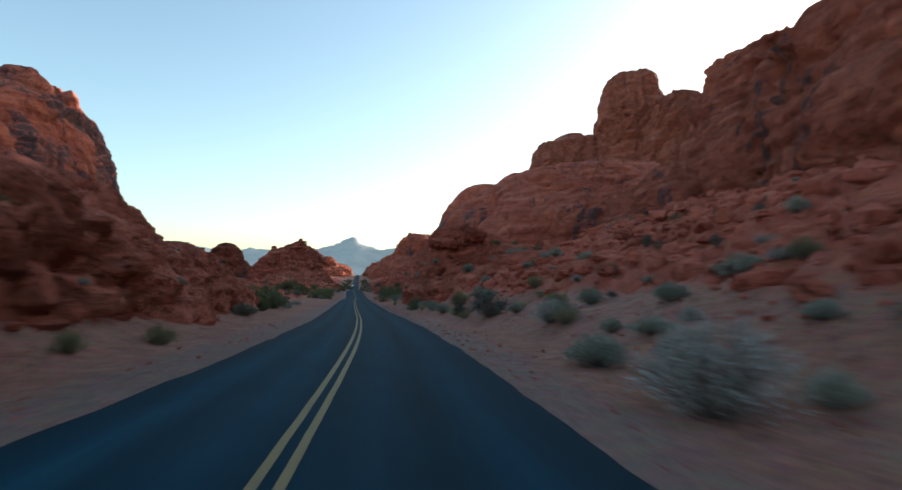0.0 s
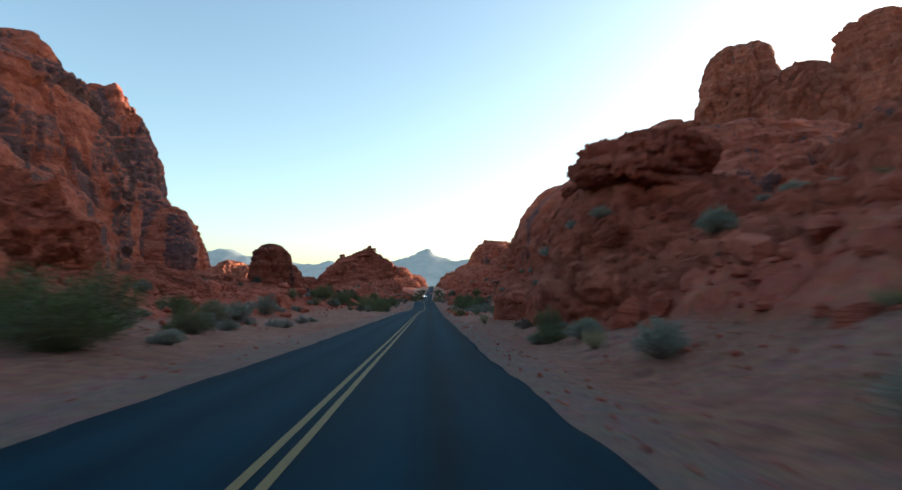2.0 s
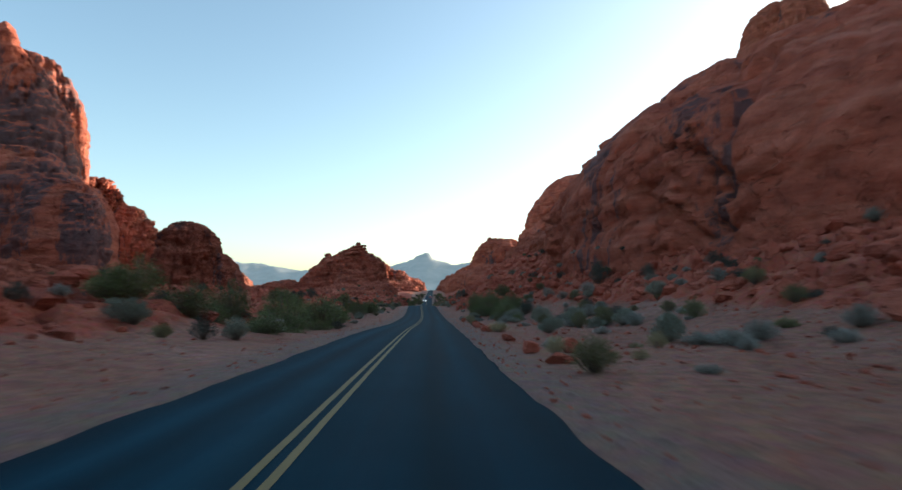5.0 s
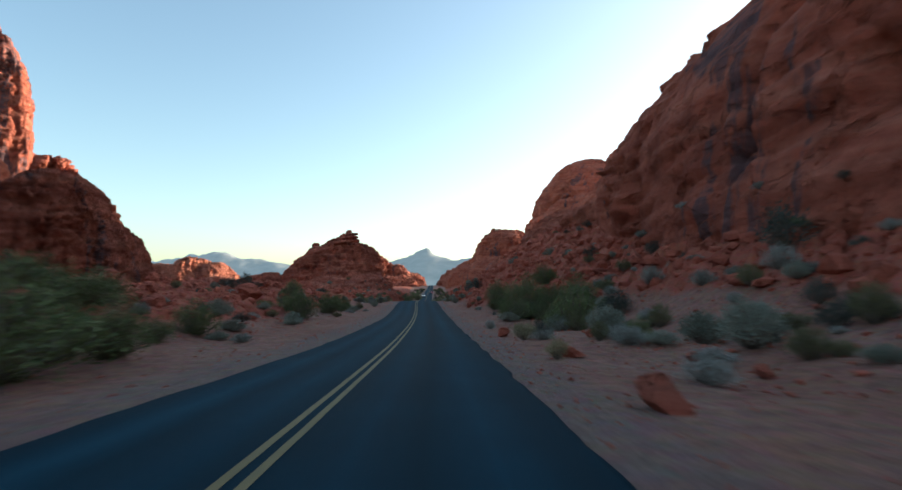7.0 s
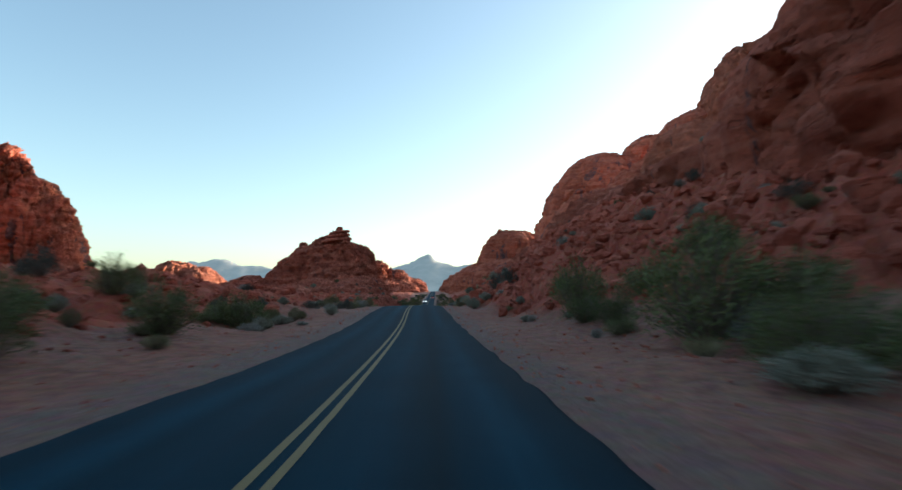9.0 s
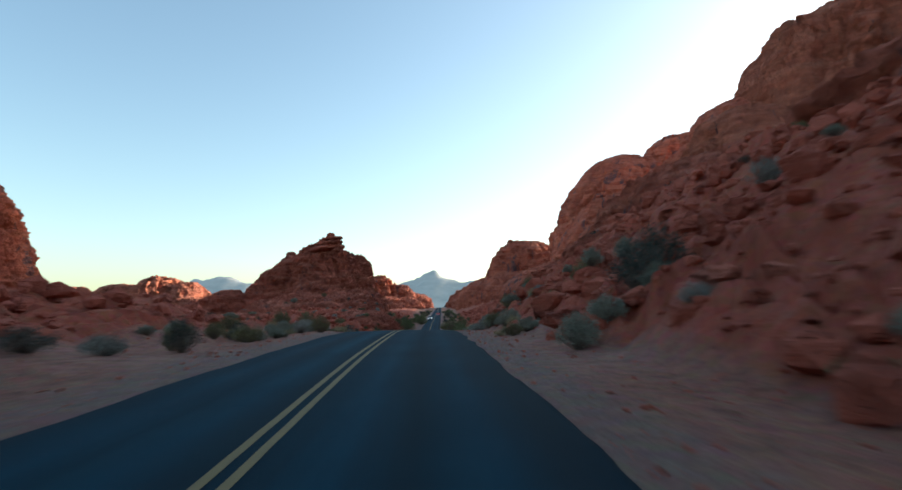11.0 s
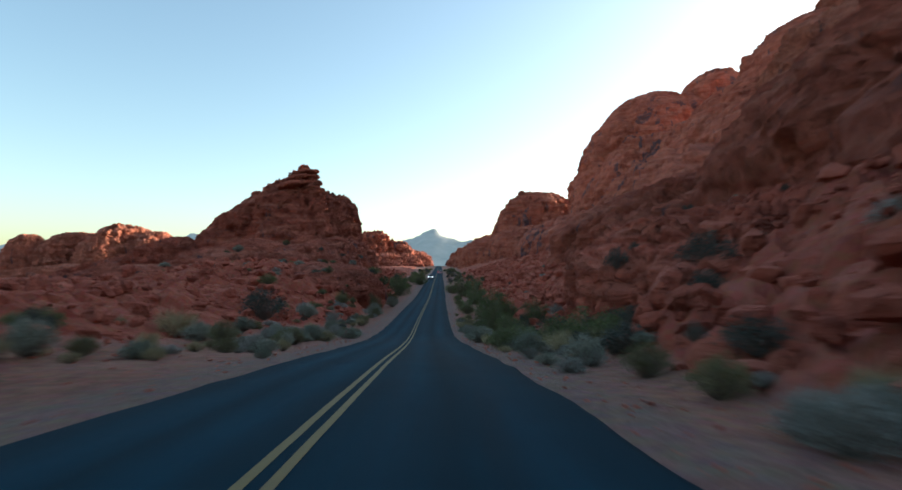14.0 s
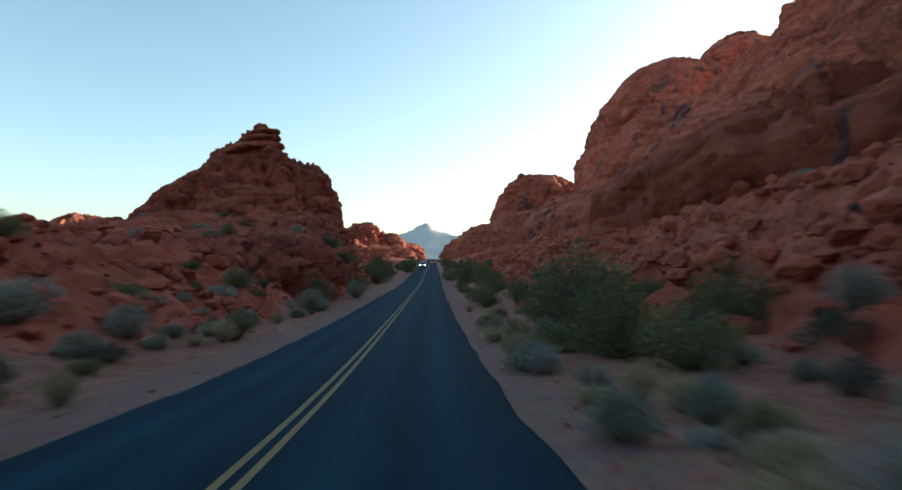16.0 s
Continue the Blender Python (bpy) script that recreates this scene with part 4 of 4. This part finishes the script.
GREEN_A = [(-5.8, 13.1, 0.7), (-5.2, 16.8, 0.9), (-6.8, 49.5, 2.8), (-8.8, 51, 2.9), (-7.6, 52.5, 2.4), (-10.5, 50, 2.5), (-6.4, 41.6, 1.2), (-25.2, 66, 3.3), (6.2, 59.5, 1.3), (5.9, 57.3, 1.5), (-7, 57, 1.6), (-12.5, 68.5, 2.5),
          (-7.1, 129.9, 4.5), (-6.4, 112.4, 2.4), (-8.1, 122.6, 3.4), (-8.5, 163.6, 2.6), (-9.8, 166, 3.0), (9.5, 167.7, 4.0), (-7.9, 133.3, 2.3), (-8.7, 144.1, 2.2), (-8.7, 140.4, 1.4), (9.7, 141.5, 1.2), (11, 156.5, 2.3),
          (-7.6, 170.8, 2.6), (-8.4, 181.2, 2.9), (7.8, 174.9, 2), (8.2, 171.6, 1.3), (2.8, 251.9, 1.6), (5.1, 278.9, 3.9), (5, 340, 4.5), (-7.3, 337.9, 4.5), (-4.7, 383.1, 4.5), (-8, 314.5, 4.4)]
GREEN_B = [(-7.2, 115.5, 2.2), (-7.0, 118.8, 2.4), (-6.6, 125.8, 2.4), (-6.3, 133, 2.0), (5.2, 252.5, 2.2), (6.5, 253.5, 2.8), (7.5, 252, 2.6), (6.4, 250.6, 2.0), (7.6, 160, 2.6), (8.8, 161.5, 2.8), (9.6, 159.5, 2.4), (5, 283.1, 2.8), (5, 275.6, 2.2), (5.4, 271.5, 2.4), (8.2, 275, 2.8), (6.6, 324.5, 4.5), (-7.8, 349, 4.5)]
DARK_A = [(6.9, 199, 1.8), (7.9, 200, 2.0), (7.1, 30.2, 2.3), (6.2, 33.6, 1.2), (6.4, 66.8, 1.1), (19.8, 147.7, 3.1), (-7.1, 107, 1.1), (29.8, 137, 2.3), (21.6, 122.4, 1.8), (33.8, 177.8, 4.1), (5.8, 141.5, 0.9), (10, 162.3, 1.7),
          (-11.6, 267.8, 3.2), (5.7, 214.7, 0.7), (5.5, 220.8, 0.8), (-7.4, 273.5, 1.1), (4.7, 243.5, 0.8), (4.2, 244.8, 0.8), (-9.4, 278.3, 1.3), (6.7, 268.7, 1), (8.8, 272.1, 0.6)]
STRAW_A = [(6.3, 35.9, 1.3), (6.1, 52.6, 0.8), (9.4, 108.1, 0.7), (5.1, 117.7, 1.5), (-11.8, 255.1, 2.6), (-6, 260.3, 1.5), (4.7, 249.9, 1.5), (-5.6, 268.9, 0.7), (2.1, 277.9, 1.1)]
PLANTS = {"sage": (SAGE_A, SAGE_B, SAGE_C, SAGE_D,), "green": (GREEN_A, GREEN_B,), "dark": (DARK_A,), "straw": (STRAW_A,), "ash": ([(4.9, 7.2, 2.3), (6.3, 10.4, 1.3)],)}
for kind, lists in PLANTS.items():
    for part_list in lists:
        for k, (x, y, size) in enumerate(part_list):
            plant(kind, x, y, min(max(size, 0.55), 2.0 if kind in ("sage", "straw") else 4.5), k * 77.0)
def thicket(kind, count, y0, y1, u0, u1, small, large):
    """Plants strewn along a stretch of one roadside: u is the distance from the road's middle, to the right."""
    for _ in range(count):
        y = rng.uniform(y0, y1)
        plant(rng.choice(("sage", "ash", "olive")) if kind == "sage" else kind, float(road_x(y)) + rng.uniform(u0, u1), y, rng.uniform(small, large), rng.uniform(0, 360))


thicket("green", 15, 108, 146, -15, -9.5, 1.8, 3.2)
thicket("green", 6, 155, 190, -14, -9, 1.2, 2.2)
thicket("sage", 14, 100, 180, -14, -6, 0.6, 1.3)
thicket("sage", 10, 55, 100, -16, -7, 0.7, 1.5)
thicket("sage", 10, 46, 64, -11, -7.2, 0.9, 1.6)
thicket("dark", 5, 46, 66, -13, -8, 1.0, 1.8)
thicket("green", 4, 150, 166, 9.5, 13, 2.4, 3.4)
thicket("dark", 5, 146, 168, 9, 14, 1.4, 2.4)
thicket("dark", 26, 100, 190, -24, -9, 0.9, 2.0)
thicket("sage", 24, 100, 200, -26, -7, 0.6, 1.3)
thicket("sage", 40, 225, 285, -9.5, -4.6, 0.6, 1.3)
thicket("green", 10, 235, 300, -14, -7, 1.0, 1.9)
thicket("straw", 16, 215, 275, 3.9, 7, 0.6, 1.2)
thicket("dark", 14, 240, 275, 6, 13, 0.9, 1.9)
thicket("green", 6, 246, 258, 5.2, 11, 1.2, 2.2)
thicket("green", 7, 150, 185, 8.5, 12.5, 1.8, 3.2)
thicket("sage", 34, 112, 165, 8, 17, 0.7, 1.7)
thicket("sage", 16, 130, 185, 14, 28, 0.6, 1.3)
thicket("dark", 10, 130, 185, 12, 28, 0.7, 1.5)
thicket("sage", 34, 205, 300, -10.5, -4.9, 0.6, 1.4)
thicket("straw", 12, 205, 300, -9, -4.6, 0.5, 1.0)
thicket("dark", 8, 225, 300, -12, -6, 0.7, 1.4)
thicket("sage", 30, 205, 262, 4.4, 8.5, 0.6, 1.3)
thicket("straw", 10, 205, 290, 4.2, 7, 0.5, 1.0)
thicket("green", 16, 274, 330, 4.8, 10, 1.3, 2.6)
thicket("green", 8, 273, 290, 5.4, 9, 1.6, 2.6)
thicket("sage", 16, 262, 290, 3.9, 5.6, 0.6, 1.2)
thicket("straw", 8, 262, 290, 3.9, 5.4, 0.5, 0.9)
thicket("green", 14, 300, 380, -9.5, -5.2, 1.5, 3.0)
thicket("sage", 34, 0, 60, 6, 18, 0.6, 1.4)
thicket("sage", 20, 66, 106, 6, 13, 0.6, 1.3)
thicket("straw", 8, 66, 110, 5, 11, 0.5, 0.9)
thicket("sage", 16, 186, 222, 4.6, 9, 0.7, 1.3)
thicket("sage", 18, 165, 210, -11, -5.2, 0.6, 1.3)
thicket("dark", 10, 180, 235, -13, -6, 0.8, 1.5)
thicket("straw", 8, 0, 60, 5, 10, 0.5, 1.1)
thicket("sage", 44, 205, 300, -9.5, -4.7, 0.7, 1.5)
thicket("straw", 18, 215, 300, -8, -4.4, 0.5, 1.1)
thicket("ash", 34, 212, 296, 3.8, 6.2, 0.5, 1.1)
thicket("straw", 16, 212, 296, 3.7, 5.2, 0.5, 0.9)
thicket("sage", 26, 100, 200, -14, -7.5, 0.7, 1.4)
thicket("ash", 28, 100, 165, 7.5, 18, 0.6, 1.4)
thicket("ash", 18, 44, 100, -15, -7.5, 0.7, 1.5)
thicket("dark", 10, 226, 262, 6, 12, 1.0, 2.0)
thicket("ash", 30, 118, 186, 14, 34, 0.9, 1.9)
thicket("dark", 18, 118, 186, 14, 34, 0.9, 1.9)
thicket("sage", 20, 296, 350, -30, -8, 0.7, 1.6)
thicket("dark", 6, 5, 60, 8, 20, 0.7, 1.5)
for kind, many in (("dark", 34), ("sage", 26), ("ash", 26), ("olive", 16), ("green", 12)):
    thicket(kind, many // 2, 290, 390, -52, -9, 0.8, 1.9)
    thicket(kind, many, 60, 210, 12, 42, 0.7, 1.7)
    thicket(kind, many // 2, 215, 330, 9, 40, 0.7, 1.6)
    thicket(kind, many // 2, 0, 70, 10, 34, 0.6, 1.4)
count = 0
while count < 150:
    y = rng.uniform(0, 345)
    side = rng.choice((-1, 1))
    u = rng.uniform(4.6, 9) if rng.random() < 0.45 else rng.uniform(6, 40)
    if side < 0 and y < 50:
        u += 2
    x = float(road_x(y)) + side * u
    kind = rng.choice(("sage", "sage", "ash", "olive", "straw", "dark", "green" if side < 0 else "ash"))
    plant(kind, x, y, rng.uniform(0.4, 1.25), rng.uniform(0, 360))
    count += 1
for y in range(345, 640, 5):
    for side in (-1, 1):
        u = rng.uniform(4.2, 12)
        plant(rng.choice(("green", "olive", "dark")), float(road_x(y)) + side * u, y + rng.uniform(-4, 4), rng.uniform(1.2, 3.0), rng.uniform(0, 360))
for ob in MODELS.values():
    for base in ob:
        if base.name not in used:
            for o in (*base.children_recursive, base):
                bpy.data.objects.remove(o)


# ---- vehicles on the road ahead ----
GLASS = plain("tinted_glass", (0.02, 0.025, 0.03), 0.08, 0.0, 0.05)
TYRE = plain("tyre_rubber", (0.02, 0.02, 0.02), 0.85)
STEEL = plain("alloy_rim", (0.5, 0.5, 0.52), 0.35, 0.9)
TRIM = plain("black_trim", (0.025, 0.025, 0.027), 0.6)


def lamp_material(name, col, strength):
    m, n, k, b = material(name)
    b.inputs["Base Color"].default_value = (*col, 1)
    b.inputs["Emission Color"].default_value = (*col, 1)
    b.inputs["Emission Strength"].default_value = strength
    b.inputs["Roughness"].default_value = 0.2
    return m


HEADLIGHT, TAILLIGHT = lamp_material("lit_headlight", (1.0, 0.93, 0.8), 4.0), lamp_material("red_tail_light", (0.6, 0.02, 0.02), 1.2)


def solid(rows, bevel=0.03):
    """A closed body from cross-sections along y: rows of (y, half width at the foot, half width at the top, z foot, z top)."""
    bm = bmesh.new()
    rings = [[bm.verts.new(p) for p in ((-a, y, z0), (a, y, z0), (b, y, z1), (-b, y, z1))] for y, a, b, z0, z1 in rows]
    for r, s2 in zip(rings, rings[1:]):
        for c in range(4):
            bm.faces.new((r[c], r[(c + 1) % 4], s2[(c + 1) % 4], s2[c]))
    bm.faces.new(rings[0][::-1])
    bm.faces.new(rings[-1])
    bmesh.ops.recalc_face_normals(bm, faces=bm.faces)
    bmesh.ops.bevel(bm, geom=list(bm.edges), offset=bevel, segments=2, affect="EDGES")
    return bm


def disc(radius, width, segments=28):
    bm = bmesh.new()
    bmesh.ops.create_cone(bm, cap_ends=True, segments=segments, radius1=radius, radius2=radius, depth=width, matrix=Matrix.Rotation(math.pi / 2, 4, "Y"))
    bmesh.ops.bevel(bm, geom=[e for e in bm.edges if len(e.link_faces) == 2 and e.calc_face_angle() > 1], offset=0.03, segments=2, affect="EDGES")
    return bm


def part(name, bm, mat, parent, m=None, label=""):
    me = bpy.data.meshes.new(name)
    bm.to_mesh(me)
    bm.free()
    me.materials.append(mat)
    return child(name, me, parent, m, label)


def suv(paint, label, x, y, turn):
    car = new("suv")
    car.empty_display_size = 0.3
    tagged(car, label, "car", group="cars on the road")
    part("body", solid([(-2.35, .80, .78, .42, .80), (-2.25, .90, .88, .34, .98), (-1.0, .93, .90, .30, 1.08), (1.2, .93, .90, .30, 1.08), (2.25, .92, .88, .34, 1.05), (2.36, .84, .82, .45, .95)], 0.06), paint, car)
    part("cabin", solid([(-1.05, .84, .80, 1.04, 1.08), (-0.45, .84, .66, 1.04, 1.66), (1.7, .84, .66, 1.04, 1.70), (2.2, .82, .72, 1.04, 1.20)], 0.05), GLASS, car, label="dark tinted cabin glass")
    part("roof", solid([(-0.42, .67, .62, 1.64, 1.70), (0.6, .68, .62, 1.66, 1.75), (1.72, .67, .62, 1.66, 1.73)], 0.02), paint, car)
    part("bumper", solid([(-2.42, .74, .74, .36, .56), (-2.28, .90, .90, .34, .58)], 0.03), TRIM, car)
    part("bumper", solid([(2.30, .90, .90, .36, .58), (2.43, .76, .76, .40, .56)], 0.03), TRIM, car)
    part("grille", solid([(-2.40, .42, .42, .62, .80), (-2.30, .46, .46, .60, .82)], 0.02), TRIM, car)
    for sx in (-1, 1):
        part("headlight", solid([(-2.38, .14, .12, -.07, .07), (-2.26, .17, .15, -.09, .09)], 0.02), HEADLIGHT, car, Matrix.Translation((sx * 0.66, 0, 0.80)), "lit white headlight")
        part("tail_light", solid([(2.28, .10, .10, -.14, .14), (2.39, .08, .08, -.12, .12)], 0.02), TAILLIGHT, car, Matrix.Translation((sx * 0.74, 0, 0.92)), "red tail light")
        part("mirror", solid([(-0.80, .09, .08, 1.05, 1.20), (-0.66, .10, .09, 1.04, 1.21)], 0.02), paint, car, Matrix.Translation((sx * 0.98, 0, 0)))
        for wy in (-1.45, 1.42):
            wheel = part("wheel", disc(0.36, 0.24), TYRE, car, Matrix.Translation((sx * 0.80, wy, 0.36)))
            part("rim", disc(0.22, 0.05, 20), STEEL, wheel, Matrix.Translation((sx * 0.11, 0, 0)), "alloy wheel rim")
    car.matrix_basis = pose(x, y, float(road_z(y)) + 0.05, 0, 0, turn) @ pose(0, 0, 0, math.degrees(math.atan((float(road_z(y + 3)) - float(road_z(y - 3))) / 6)) * (1 if turn < 90 else -1))


suv(plain("white_car_paint", (0.75, 0.75, 0.76), 0.25, 0.0, 0.03), "white SUV with lit headlights coming along the road", float(road_x(430)) - 1.5, 430, 0)
suv(plain("silver_car_paint", (0.45, 0.47, 0.50), 0.3, 0.4, 0.03), "silver SUV driving away along the road", float(road_x(512)) + 1.5, 512, 180)
